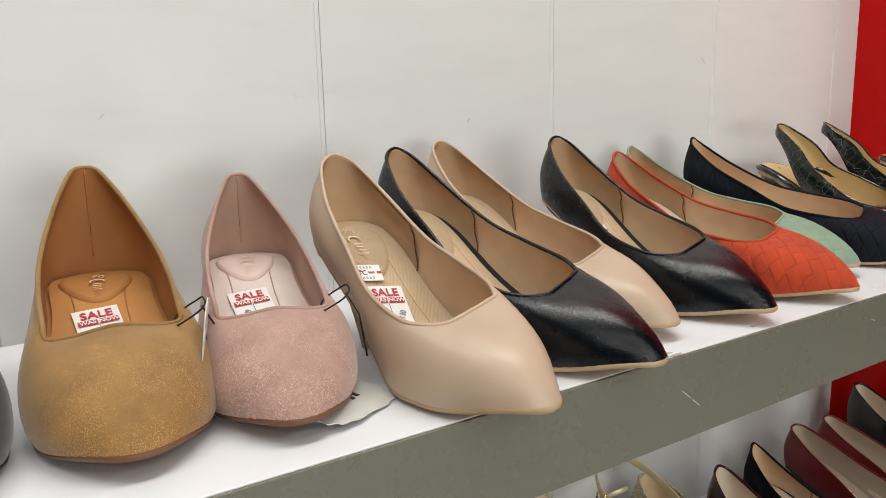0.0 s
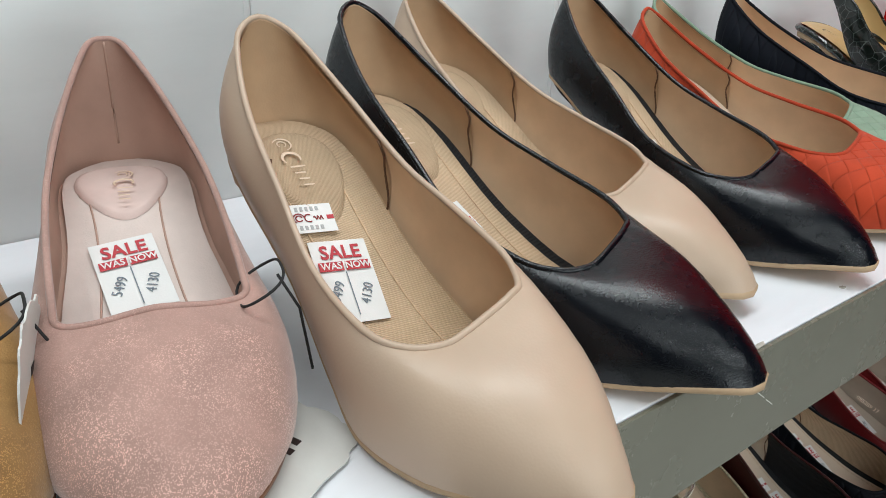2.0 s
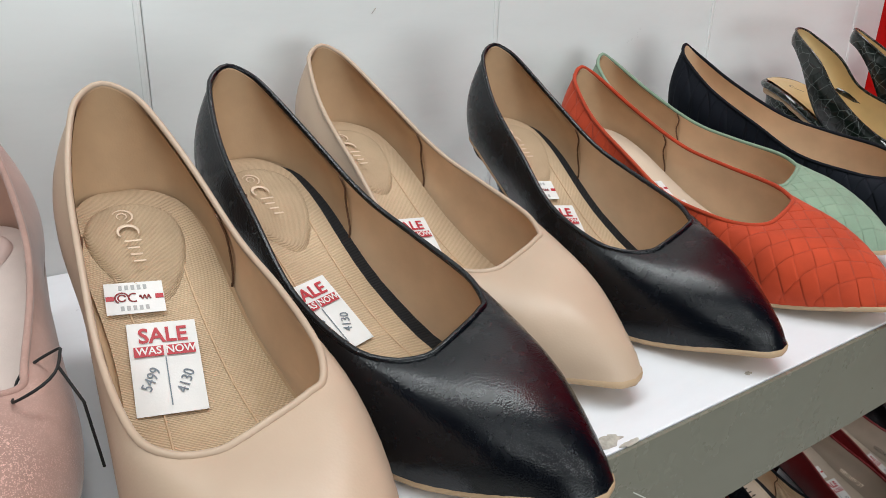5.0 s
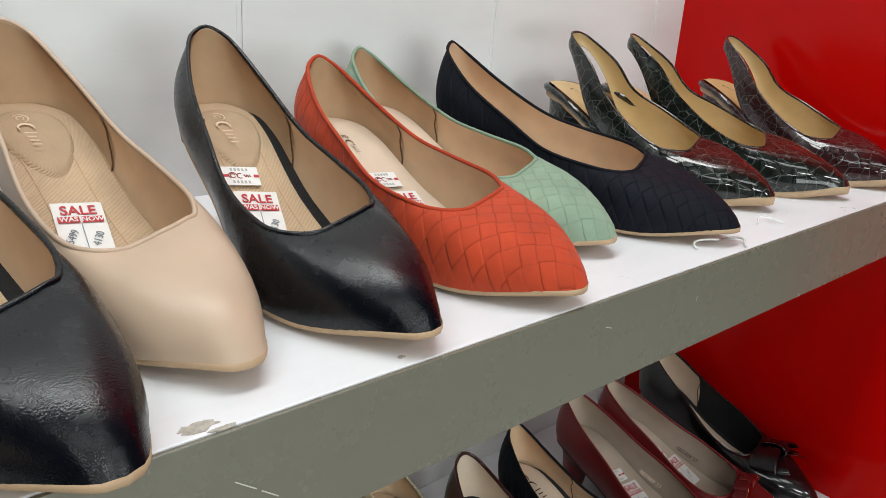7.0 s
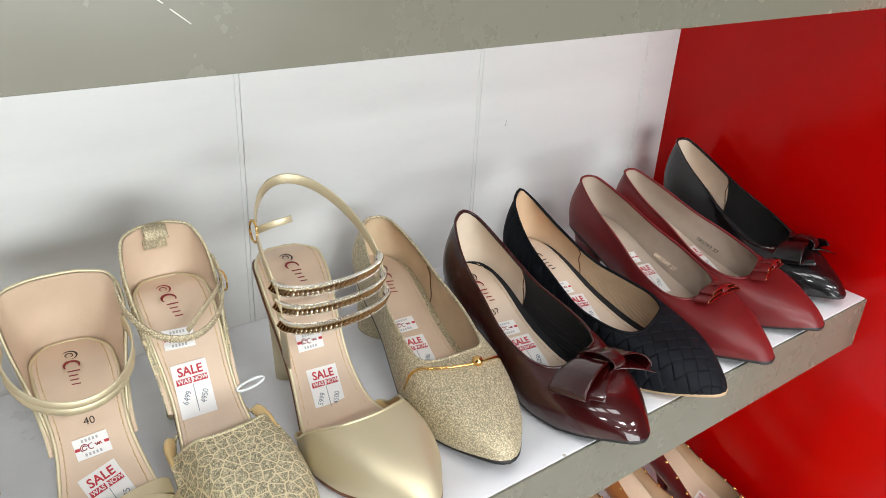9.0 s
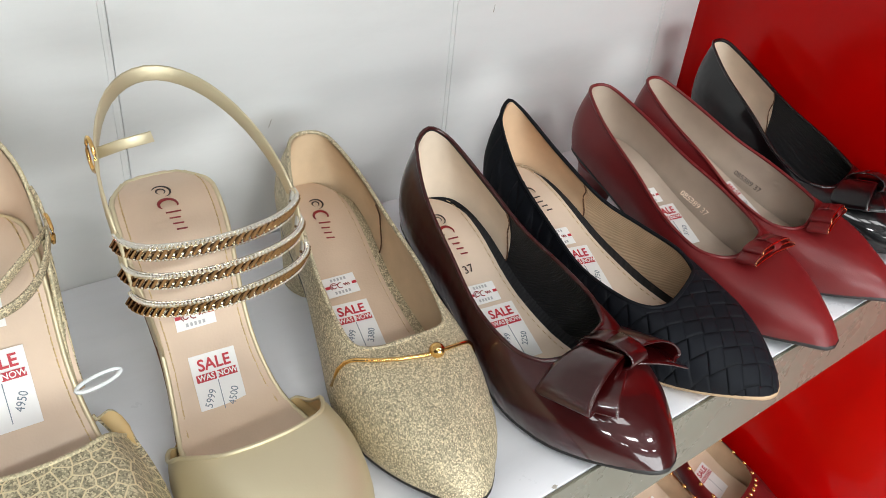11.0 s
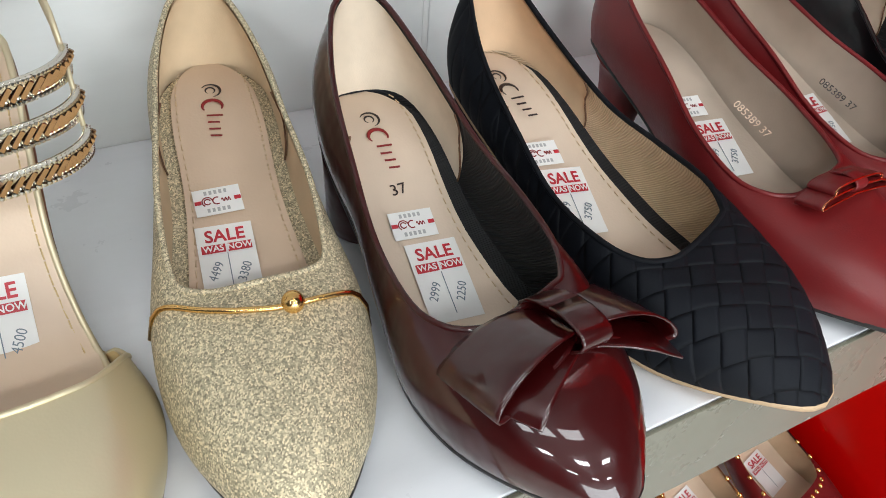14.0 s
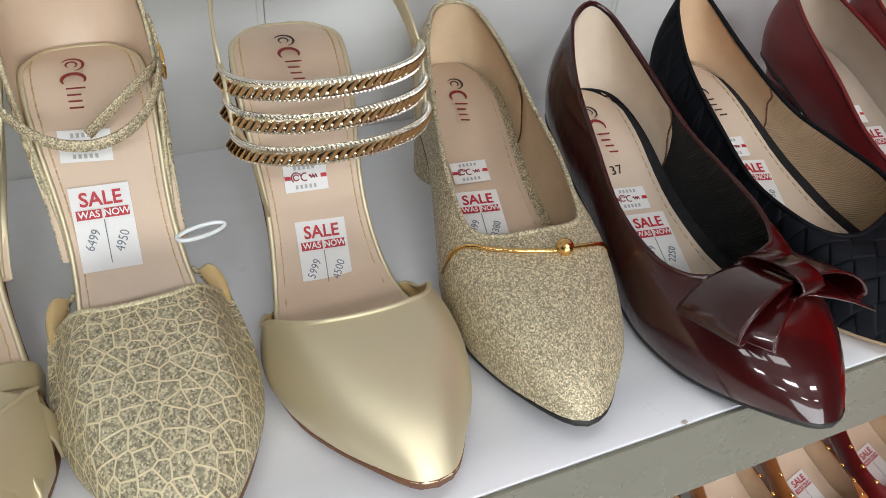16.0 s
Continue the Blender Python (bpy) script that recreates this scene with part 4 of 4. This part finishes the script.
def plastic_scrap(at, size, turn):
    """A clear plastic tag fastener left on the board."""
    pts = [(size * (u - 0.5), size * 0.22 * math.sin(5 * u + turn), 0.0012 + size * 0.10 * math.sin(math.pi * u)) for u in (k / 14 for k in range(15))]
    ob = part("plastic_fastener", tube(bmesh.new(), pts, 0.0008, 6), M_LOOP, None, "clear plastic tag fastener lying on the shelf board")
    tagged(ob, category="fastener", group="plastic fasteners")
    ob.matrix_world = pose(*at, 0, 0, turn * 40)


plastic_scrap((0.560, 0.022, U), 0.030, 0.6)
plastic_scrap((0.585, 0.012, U), 0.018, 2.0)
plastic_scrap((0.652, 0.026, U), 0.022, -0.5)


# ---- lower shelf ----
FLATP = dict(half=0.038, bed=0.001, throat=0.665, toe="point")


def bow(thing, last, material, span, height, yn, thick, edge=None, flat=0.0):
    """A ribbon bow across the vamp: two folded loops, a knot, and tails where it has them."""
    base = last.skin(0.999, 0.985)
    y = -yn * last.L
    z = base.z + 0.001
    for side in (-1, 1):
        bm = bmesh.new()
        pts, n = [], 22
        for i in range(n + 1):
            a = math.tau * i / n
            px = side * (span * 0.27 - span * 0.25 * math.cos(a))
            pz = math.sin(a) * thick * (0.5 + 0.6 * abs(px) / span) - 0.010 * (abs(px) / span * 2) ** 2 * span / 0.07
            pts.append((px, 0, pz))
        band(bm, pts, lambda u: height * (0.48 + 0.52 * math.sin(math.pi * u)), 0.0012, (0, 1, 0))
        ob = part("bow_loop", bm, material, thing)
        ob.matrix_basis = pose(last.mid(yn) + last.W * 0.22, y, z, -14, 4, 6)
        if edge:
            bm = bmesh.new()
            for k in (-1, 1):
                tube(bm, [(p[0], k * height * 0.5 * (0.62 + 0.38 * math.sin(math.pi * i / n)), p[2]) for i, p in enumerate(pts)], 0.0006, 6)
            part("bow_edge", bm, edge, ob)
    bm = bmesh.new()
    pts = [(0, height * 0.5 * math.sin(a), thick * 0.9 * math.cos(a) + 0.001) for a in (math.tau * i / 16 for i in range(17))]
    band(bm, pts, height * 0.42, 0.0014, (1, 0, 0))
    knot = part("bow_knot", bm, material, thing)
    knot.matrix_basis = pose(last.mid(yn) + last.W * 0.22, y, z, -14, 4, 6)
    if flat:
        for side in (-1, 1):
            bm = bmesh.new()
            band(bm, [(side * flat * u, -0.004 - 0.012 * u, -0.004 - 0.010 * u * u) for u in (0, 0.25, 0.5, 0.75, 1)], lambda u: height * (0.35 + 0.35 * u), 0.0012, (0, 1, 0.2))
            tail = part("bow_tail", bm, material, thing)
            tail.matrix_basis = pose(last.mid(yn) + last.W * 0.22, y, z, -14, 4, 6)


def flat_bow(thing, last, material, edge, yn=0.715):
    """A tailored bow lying flat: a long folded bar, a shorter one on it, and a knot band."""
    p = last.skin(0.96, 0.93)
    at = pose(last.mid(yn) + last.W * 0.12, p.y - 0.004, p.z + 0.0015, -16, 3, 4)
    for name, span, z, tall in (("bow_loop", 0.054, 0.0018, 0.0135), ("bow_loop", 0.037, 0.0052, 0.0135)):
        pts = []
        for i in range(29):
            a = math.tau * i / 28
            c = math.cos(a)
            px = span / 2 * math.copysign(abs(c) ** 0.35, c)
            pts.append((px, 0, z + 0.0019 * math.copysign(abs(math.sin(a)) ** 0.6, math.sin(a)) - 4.5 * px * px))
        loop = part(name, band(bmesh.new(), pts, tall, 0.0011, (0, 1, 0)), material, thing)
        loop.matrix_basis = at
        for k in (-1, 1):
            rim = part("bow_edge", tube(bmesh.new(), [(q[0], k * tall / 2, q[2]) for q in pts], 0.00055, 6), edge if k < 0 else material, loop)
    pts = [(0, 0.0078 * math.sin(a), 0.0042 + 0.0042 * math.cos(a)) for a in (math.tau * i / 20 for i in range(21))]
    knot = part("bow_knot", band(bmesh.new(), pts, 0.009, 0.0013, (1, 0, 0)), material, thing)
    knot.matrix_basis = at


lblack, last = pump("black patent flat shoe with a bow", (0.8660, 0.2308), (0.866, 0.006), LO, M_PATENT_BLACK, M_LIN_BLACK, M_INS_CREAM, M_SOLE_BLACK, "wrap", M_LIN_CREAM, G2, "flat_shoe", inner=0.87, bed_mat=M_LIN_BLACK, shift=-0.0065, bend=-0.06, dip=0.0, heel=0.050, top=0.113, throat_z=0.047, **{**FLATP, "half": 0.0365})
bow(lblack, last, M_PATENT_BLACK, 0.072, 0.030, 0.74, 0.009, flat=0.030)
price_label(lblack, last, 0.0, 0.50, 8, "", "")
for nm, tp, te in (("lred2", (0.7492, 0.207), (0.7900, -0.014)), ("lred1", (0.694, 0.215), (0.695, -0.020))):
    th, last = pump("dark red leather pump with a flat bow", tp, te, LO, M_RED_LEATHER, M_LIN_GREY, M_LIN_GREY, M_SOLE_BLACK, "flare", None, G2, sew=False, heel=0.052, ball=0.70, top=0.103, throat_z=0.047, **FLATP)
    flat_bow(th, last, M_RED_LEATHER, M_ROSE)
    price_label(th, last, 0.001 if nm == "lred1" else 0.007, 0.43, -6, "4999", "3750")
    brand_label(th, last, -0.002, 0.32, -6)
    letters("stamped_figures", "085389 37", 0.006, M_INK_BLACK if nm == "lred2" else M_EMBOSS, th, insole_frame(last, 0.022, 0.42, 0.016, -75) @ pose(0, 0, 0, 35, 0, 0))

lnavy, last = pump("blue-black woven cloth pump with a pointed toe", (0.5897, 0.2002), (0.621, -0.025), LO, M_NAVY2, M_LIN_RIB, M_INS_CREAM, M_SOLE_TAN, "wrap", M_LIN_TAN, G2, dip=0.22, inner=0.87, bed_mat=M_LIN_BLACK, shift=-0.0065, bend=-0.09, half=0.039, heel=0.053, ball=0.70, bed=0.001, top=0.114, throat=0.675, throat_z=0.049, toe="almond")
price_label(lnavy, last, -0.009, 0.42, -14, "4999", "3750")
brand_label(lnavy, last, -0.009, 0.31, -12)
swirl_mark(lnavy, last, -0.001, 0.100, 0.0074, M_INK_BLACK, M_INK_BLACK)

lburg, last = pump("burgundy patent flat shoe with a large bow", (0.5180, 0.1940), (0.5200, -0.027), LO, M_BURG, M_LIN_BLACK, M_INS_CREAM, M_SOLE_BLACK, "wrap", M_LIN_CREAM, G2, "flat_shoe", dip=0.14, inner=0.87, bed_mat=M_LIN_BLACK, shift=-0.0065, bend=-0.04, half=0.039, heel=0.047, ball=0.61, bed=0.001, top=0.110, throat=0.675, throat_z=0.048, toe="almond")
bow(lburg, last, M_BURG, 0.084, 0.034, 0.75, 0.008, flat=0.038)
price_label(lburg, last, -0.002, 0.463, -6, "2999", "2250", h=0.039)
brand_label(lburg, last, -0.004, 0.345, -6)
swirl_mark(lburg, last, -0.001, 0.100, 0.0074, M_INK_BLACK, M_INK_WINE)
letters("size_figures", "37", 0.008, M_INK_BLACK, lburg, insole_frame(last, -0.003, 0.268, 0.0047, 0))

lglit, last = pump("champagne glitter flat shoe with a gold bar", (0.4600, 0.2480), (0.4230, 0.010), LO, M_GLITTER, M_LIN_SAND, M_INS_PEACH, M_SOLE_BLACK, "wrap", M_LIN_SAND, G2, "flat_shoe", inner=0.76, bed_mat=M_GLITTER, half=0.038, heel=0.048, bed=0.001, top=0.096, throat=0.66, throat_z=0.049, toe="almond", skew=0.08, square=0.95)
price_label(lglit, last, -0.007, 0.465, 0, "4499", "3380")
brand_label(lglit, last, -0.007, 0.35, 3)
swirl_mark(lglit, last, -0.001, 0.100, 0.0074, M_INK_BLACK, M_INK_WINE)
# the gold bar follows the throat, with a bead to one side
def across(last, yn, reach):
    """A line over the vamp at one share of the length, a little proud of it."""
    line = []
    for s in ring_of(lo=reach, n=30, through="toe")[0]:
        near = min((last.skin(s, k / 400) for k in range(80, 401)), key=lambda q: abs(q.y + (yn + 0.5 * q.x - 35 * q.x * q.x) * last.L))
        line.append(near + Vector((0, 0, 0.0012)))
    return line


bar = across(last, 0.72, 0.63)
gb = part("gold_bar", tube(bmesh.new(), bar, 0.0011, 8), M_GOLD, lglit, "polished gold bar")
bm = bmesh.new()
bmesh.ops.create_uvsphere(bm, u_segments=20, v_segments=12, radius=0.0042, matrix=Matrix.Translation(bar[11] + Vector((0, 0, 0.001))))
part("gold_bead", bm, M_GOLD, lglit, "round gold bead")


def strap_shoe(label, top, toe, upper, counter, name="strap_shoe", heel=0.06, insole_mat=M_INS_PEACH, vamp_from=0.60, throat=0.725, topz=0.115, lo_shelf=LO, peak=1.0, bend=0.0, half=0.038, ball=0.60):
    """An open-waisted shoe: a closed toe, a bare insole at the waist, and a heel counter where it has one."""
    m, length = place_on(top, toe, lo_shelf)
    last = Last(length=length, half=half, bend=bend, heel=heel, top=topz, throat=throat, throat_z=0.046, toe="point", skew=0.0, peak=peak, waist=0.84, full=0.003, seat=0.08, ball=ball)
    # a wide throat whose sides run back as wings and come down at the waist
    z = lambda yn, up: last.zb(yn) + up
    d = 0.725 - throat
    front = 0.043 + 0.02 * d
    wings = [(0.50, 0.475 - 0.5 * d, 0.66, z(0.475 - 0.5 * d, 0.004)), (0.56, 0.50 - 0.6 * d, 0.86, z(0.50 - 0.6 * d, 0.006)), (0.62, 0.545 - 0.7 * d, 0.94, z(0.545 - 0.7 * d, 0.010)), (0.72, 0.615 - 0.85 * d, 0.90, z(0.615 - 0.85 * d, 0.026 - 0.05 * d)), (0.81, throat - 0.02, 0.64, front - 0.003), (0.90, throat + 0.004, 0.33, front)]
    keep = [r for r in last.mouth if abs(r[0]) < 0.5]
    last.mouth = [(-1.0, throat + 0.010, 0.0, front + 0.0005)] + [(-s, y, -x, h) for s, y, x, h in reversed(wings)] + keep + wings
    thing = empty_thing(name, m, label, "shoe", G2)
    loop = ring_of(lo=max(vamp_from - 0.10, 0.50), n=72, through="toe")
    part("vamp", loft(last, loop), upper, thing)
    part("vamp_lining", loft(last, loop, r1=0.99, inset=0.0014), M_LIN_GOLD, thing)
    part("vamp_binding", tube(bmesh.new(), [last.skin(s, 1.0) for s in loop[0]], 0.0011), upper, thing)
    if counter:
        back = lambda a: 1 - smooth(0.17, 0.37, a)
        loop = ring_of(hi=0.38, n=52, through="heel")
        part("counter", loft(last, loop, drop=back), upper, thing)
        part("counter_lining", loft(last, loop, r1=0.99, drop=back, inset=0.0014), insole_mat, thing)
        part("counter_binding", tube(bmesh.new(), [last.skin(s, 1.0, None, back) for s in loop[0]], 0.0011), upper, thing)
    part("footbed", insole(last, lift=0.001, shrink=0.99), M_LIN_GOLD, thing)
    part("insole", insole(last, lift=0.0045, shrink=0.93, pinch=0.12), insole_mat, thing)
    edge = []
    for i in range(-60, 61):
        yn = 0.012 + 0.80 * (abs(i) / 60) ** 1.8
        edge.append(insole_point(last, math.copysign(half_at(last, max(yn, 0.004)) * 0.95 * (1 - 0.12 * smooth(0.46, 0.62, yn)) * (0.72 + 0.28 * smooth(0.0, 0.12, yn)), i) * (min(abs(i) / 5, 1) if abs(i) < 5 else 1), yn, 0.0038))
    part("insole_edge", tube(bmesh.new(), edge, 0.0014, 8), M_GOLD_LEATHER, thing, "shiny gold edge")
    part("outsole", outsole(last, 0.004), M_SOLE_BROWN, thing)
    part("heel", heel_block(last, "flare"), M_GOLD_LEATHER, thing)
    stitches(last, thing, 0.80, 0.03, 0.50, material=M_LIN_GOLD)
    return thing, last


def loop_strap(thing, name, pts, width, thick, material, up=(0, 0, 1)):
    return part(name, band(bmesh.new(), pts, width, thick, up), material, thing)


# gold pointed shoe with three jewelled bands and a sling strap
lgold, last = strap_shoe("pale gold leather shoe with three jewelled bands and a heel strap", (0.3520, 0.2150), (0.3550, 0.0065), M_GOLD_LEATHER, False, heel=0.098, bend=-0.10, half=0.0405, throat=0.69, ball=0.50)
BX = 0.041
for k in range(3):
    yk, zk = -0.080 - 0.005 * k, 0.122 - 0.0118 * k
    pts = [(-BX * math.cos(math.pi * i / 24), yk - 0.016 * math.sin(math.pi * i / 24) ** 0.8, zk - 0.004 * math.sin(math.pi * i / 24)) for i in range(25)]
    ob = part("jewelled_band", band(bmesh.new(), pts, 0.0100, 0.0016, (0, -0.35, 1)), M_SILVER, lgold)
    bm, bz = bmesh.new(), bmesh.new()
    for i in range(66):
        u = i / 65 * 24
        j = min(int(u), 23)
        p = Vector(pts[j]).lerp(Vector(pts[j + 1]), u - j)
        out = Vector((p.x, p.y + 0.06 if abs(p.x) > 0.03 else -0.04, 0)).normalized() if abs(p.x) > 0.030 else Vector((p.x * 8, -1, 0)).normalized()
        for e in (-1, 1):
            bmesh.ops.create_icosphere(bm, subdivisions=1, radius=0.0011, matrix=Matrix.Translation(p + out * 0.0012 + Vector((0, -0.35, 1)).normalized() * e * 0.0042))
        if i % 2 == 0:
            bmesh.ops.create_cube(bz, size=1, matrix=Matrix.Translation(p + out * 0.0011) @ Euler((0.0, 0.65, 0.0)).to_matrix().to_4x4() @ Matrix.Diagonal((0.0014, 0.0014, 0.0062, 1)))
    tagged(part("rhinestone_trim", bm, M_SILVER, ob, smooth=False), kind="stuff")
    tagged(part("baguette_trim", bz, M_BRONZE, ob, smooth=False), kind="stuff")
for side in (-1, 1):
    if side > 0:
        loop_strap(lgold, "side_strap", [(BX, -0.090, 0.092), (BX, -0.086, 0.108), (BX, -0.080, 0.126)], 0.010, 0.0014, M_GOLD_LEATHER, (0, 1, 0.2))
        continue
    loop_strap(lgold, "side_strap", [(side * 0.027, -0.068, last.zb(0.31)), (side * 0.033, -0.076, 0.084), (side * BX, -0.088, 0.106), (side * BX, -0.080, 0.126)], 0.011, 0.0014, M_GOLD_LEATHER, (0, 1, 0.2))
sl = [(BX * math.cos(a), -0.080 + 0.066 * math.sin(a), 0.124 + 0.043 * math.sin(a) ** 0.9) for a in (math.pi * i / 24 for i in range(25))]
loop_strap(lgold, "heel_strap", sl, 0.0075, 0.0014, M_GOLD_LEATHER)
bk = Vector(sl[20])
part("buckle", tube(bmesh.new(), [bk + Vector((-0.002, 0.006 * math.cos(a), 0.008 * math.sin(a))) for a in (math.tau * i / 16 for i in range(16))], 0.0009, 6, True), M_GOLD, lgold, "small gold buckle")
loop_strap(lgold, "strap_end", [bk, bk + Vector((0.010, -0.006, 0.005)), bk + Vector((0.022, -0.010, 0.008))], 0.005, 0.0012, M_GOLD_LEATHER)
price_label(lgold, last, -0.001, 0.405, -4, "5999", "4500")
brand_label(lgold, last, -0.003, 0.30, -3)
swirl_mark(lgold, last, -0.001, 0.100, 0.0074, M_INK_BLACK, M_INK_WINE)

# crackled shoe with a counter and an ankle strap
lcrack, last = strap_shoe("crackled champagne glitter shoe with an ankle strap", (0.2610, 0.2130), (0.2680, 0.0115), M_CRACK, True, heel=0.098, topz=0.148, peak=1.8, half=0.0375, throat=0.545, ball=0.52)
ring = [(-0.003 + 0.034 * math.cos(a), -0.034 - 0.030 * math.sin(a), 0.118 - 0.027 * math.sin(a)) for a in (-0.3 + (math.pi + 0.6) * i / 36 for i in range(37))]
loop_strap(lcrack, "ankle_strap", ring, 0.0050, 0.0014, M_GLITTER)
bk = Vector(ring[5])
part("buckle", tube(bmesh.new(), [bk + Vector((0.001, 0.006 * math.cos(a), 0.007 * math.sin(a))) for a in (math.tau * i / 16 for i in range(16))], 0.0008, 6, True), M_GOLD, lcrack, "small gold buckle")
loop_strap(lcrack, "strap_end", [bk, bk + Vector((-0.010, -0.008, -0.004)), bk + Vector((-0.034, -0.020, -0.018))], 0.0055, 0.0012, M_GLITTER, (0.3, 0, 1))
loop_strap(lcrack, "heel_tab", [(0, -0.004, last.zb(0) + 0.028), (0, 0.002, last.zb(0) + 0.038), (0, -0.003, last.zb(0) + 0.046), (0, -0.009, last.zb(0) + 0.036)], 0.016, 0.0014, M_GLITTER, (1, 0, 0))
price_label(lcrack, last, -0.006, 0.325, -3, "6499", "4950")
brand_label(lcrack, last, -0.006, 0.232, -6)
swirl_mark(lcrack, last, -0.004, 0.10, 0.0074, M_INK_WINE, M_INK_WINE)
lp = insole_point(last, 0.021, 0.36, 0.006)
part("plastic_loop", tube(bmesh.new(), [lp + Vector((0.011 - 0.011 * math.cos(a), 0.0028 * math.sin(a) + 0.002 * (1 - math.cos(a)), 0.002 + 0.001 * math.sin(a))) for a in (math.tau * i / 24 for i in range(24))], 0.0011, 6, True), M_LOOP, lcrack, "clear white plastic tag loop")

# gold strappy shoe with a counter and a double ankle strap
lstrap, last = strap_shoe("pale gold open shoe with crossed toe straps and ankle strap", (0.1950, 0.2150), (0.1830, 0.006), M_GOLD_LEATHER, True, heel=0.066, topz=0.126, vamp_from=0.80, peak=2.4)
for dz in (0, 0.0045):
    ring = [(-0.003 + 0.037 * math.cos(a), -0.050 - 0.036 * math.sin(a), 0.094 - 0.018 * math.sin(a) + dz) for a in (-0.35 + (math.pi + 0.7) * i / 36 for i in range(37))]
    loop_strap(lstrap, "ankle_strap", ring, 0.005, 0.0014, M_GOLD_LEATHER)
for k, (y0, y1) in enumerate(((0.50, 0.78), (0.62, 0.66), (0.78, 0.52), (0.74, 0.82))):
    pts = []
    for i in range(21):
        u = i / 20
        yn = y0 + (y1 - y0) * u
        w = half_at(last, yn) * 1.05
        pts.append((last.mid(yn) - w * math.cos(math.pi * u), -yn * last.L, last.zb(yn) + 0.002 + (0.030 + 0.002 * k) * math.sin(math.pi * u) ** 0.7))
    loop_strap(lstrap, "toe_strap", pts, 0.011, 0.0016, M_GOLD_LEATHER, (0, 1, 0.3))
price_label(lstrap, last, 0.002, 0.48, 18, "5499", "4125")
brand_label(lstrap, last, -0.002, 0.36, 4)
swirl_mark(lstrap, last, -0.001, 0.100, 0.0074, M_INK_BLACK, M_INK_WINE)
letters("size_figures", "40", 0.007, M_INK_BLACK, lstrap, insole_frame(last, 0.0, 0.30, 0.0047, 0))

brown, last = strap_shoe("bronze strappy shoe with a low heel", (0.1120, 0.2150), (0.1050, 0.000), M_GOLD_LEATHER, True, heel=0.045, topz=0.110)


# ---- low shelf: studded shoes ----
def studded(label, top, toe, upper):
    m, length = place_on(top, toe, TH)
    last = Last(length=length, half=0.036, heel=0.05, top=0.10, throat=0.66, throat_z=0.04, toe="point", dip=0.1)
    thing = empty_thing("studded_shoe", m, label, "shoe", G3)
    part("upper", loft(last, ring_of()), upper, thing)
    part("lining", loft(last, ring_of(hi=0.90, n=80, through="heel"), r1=0.99, inset=0.0014), M_LIN_TAN, thing)
    part("insole", insole(last), M_INS_PEACH, thing)
    part("outsole", outsole(last), M_SOLE_TAN, thing)
    part("heel", heel_block(last, "slim"), upper, thing)
    for s in ring_of(n=26)[0]:
        bm = bmesh.new()
        bmesh.ops.create_icosphere(bm, subdivisions=2, radius=0.0022, matrix=Matrix.Translation(last.skin(s, 0.93)))
        part("stud", bm, M_STUD, thing)
    price_label(thing, last, 0, 0.5, 10, "", "")


studded("red leather shoe edged with brass studs", (0.855, 0.185), (0.872, -0.02), M_RED_LEATHER)
studded("tan leather shoe edged with brass studs", (0.770, 0.185), (0.785, -0.02), M_TAN_LEATHER)
studded("tan leather shoe edged with brass studs", (0.690, 0.185), (0.700, -0.02), M_TAN_LEATHER)
studded("tan leather shoe edged with brass studs", (0.610, 0.185), (0.618, -0.02), M_TAN_LEATHER)
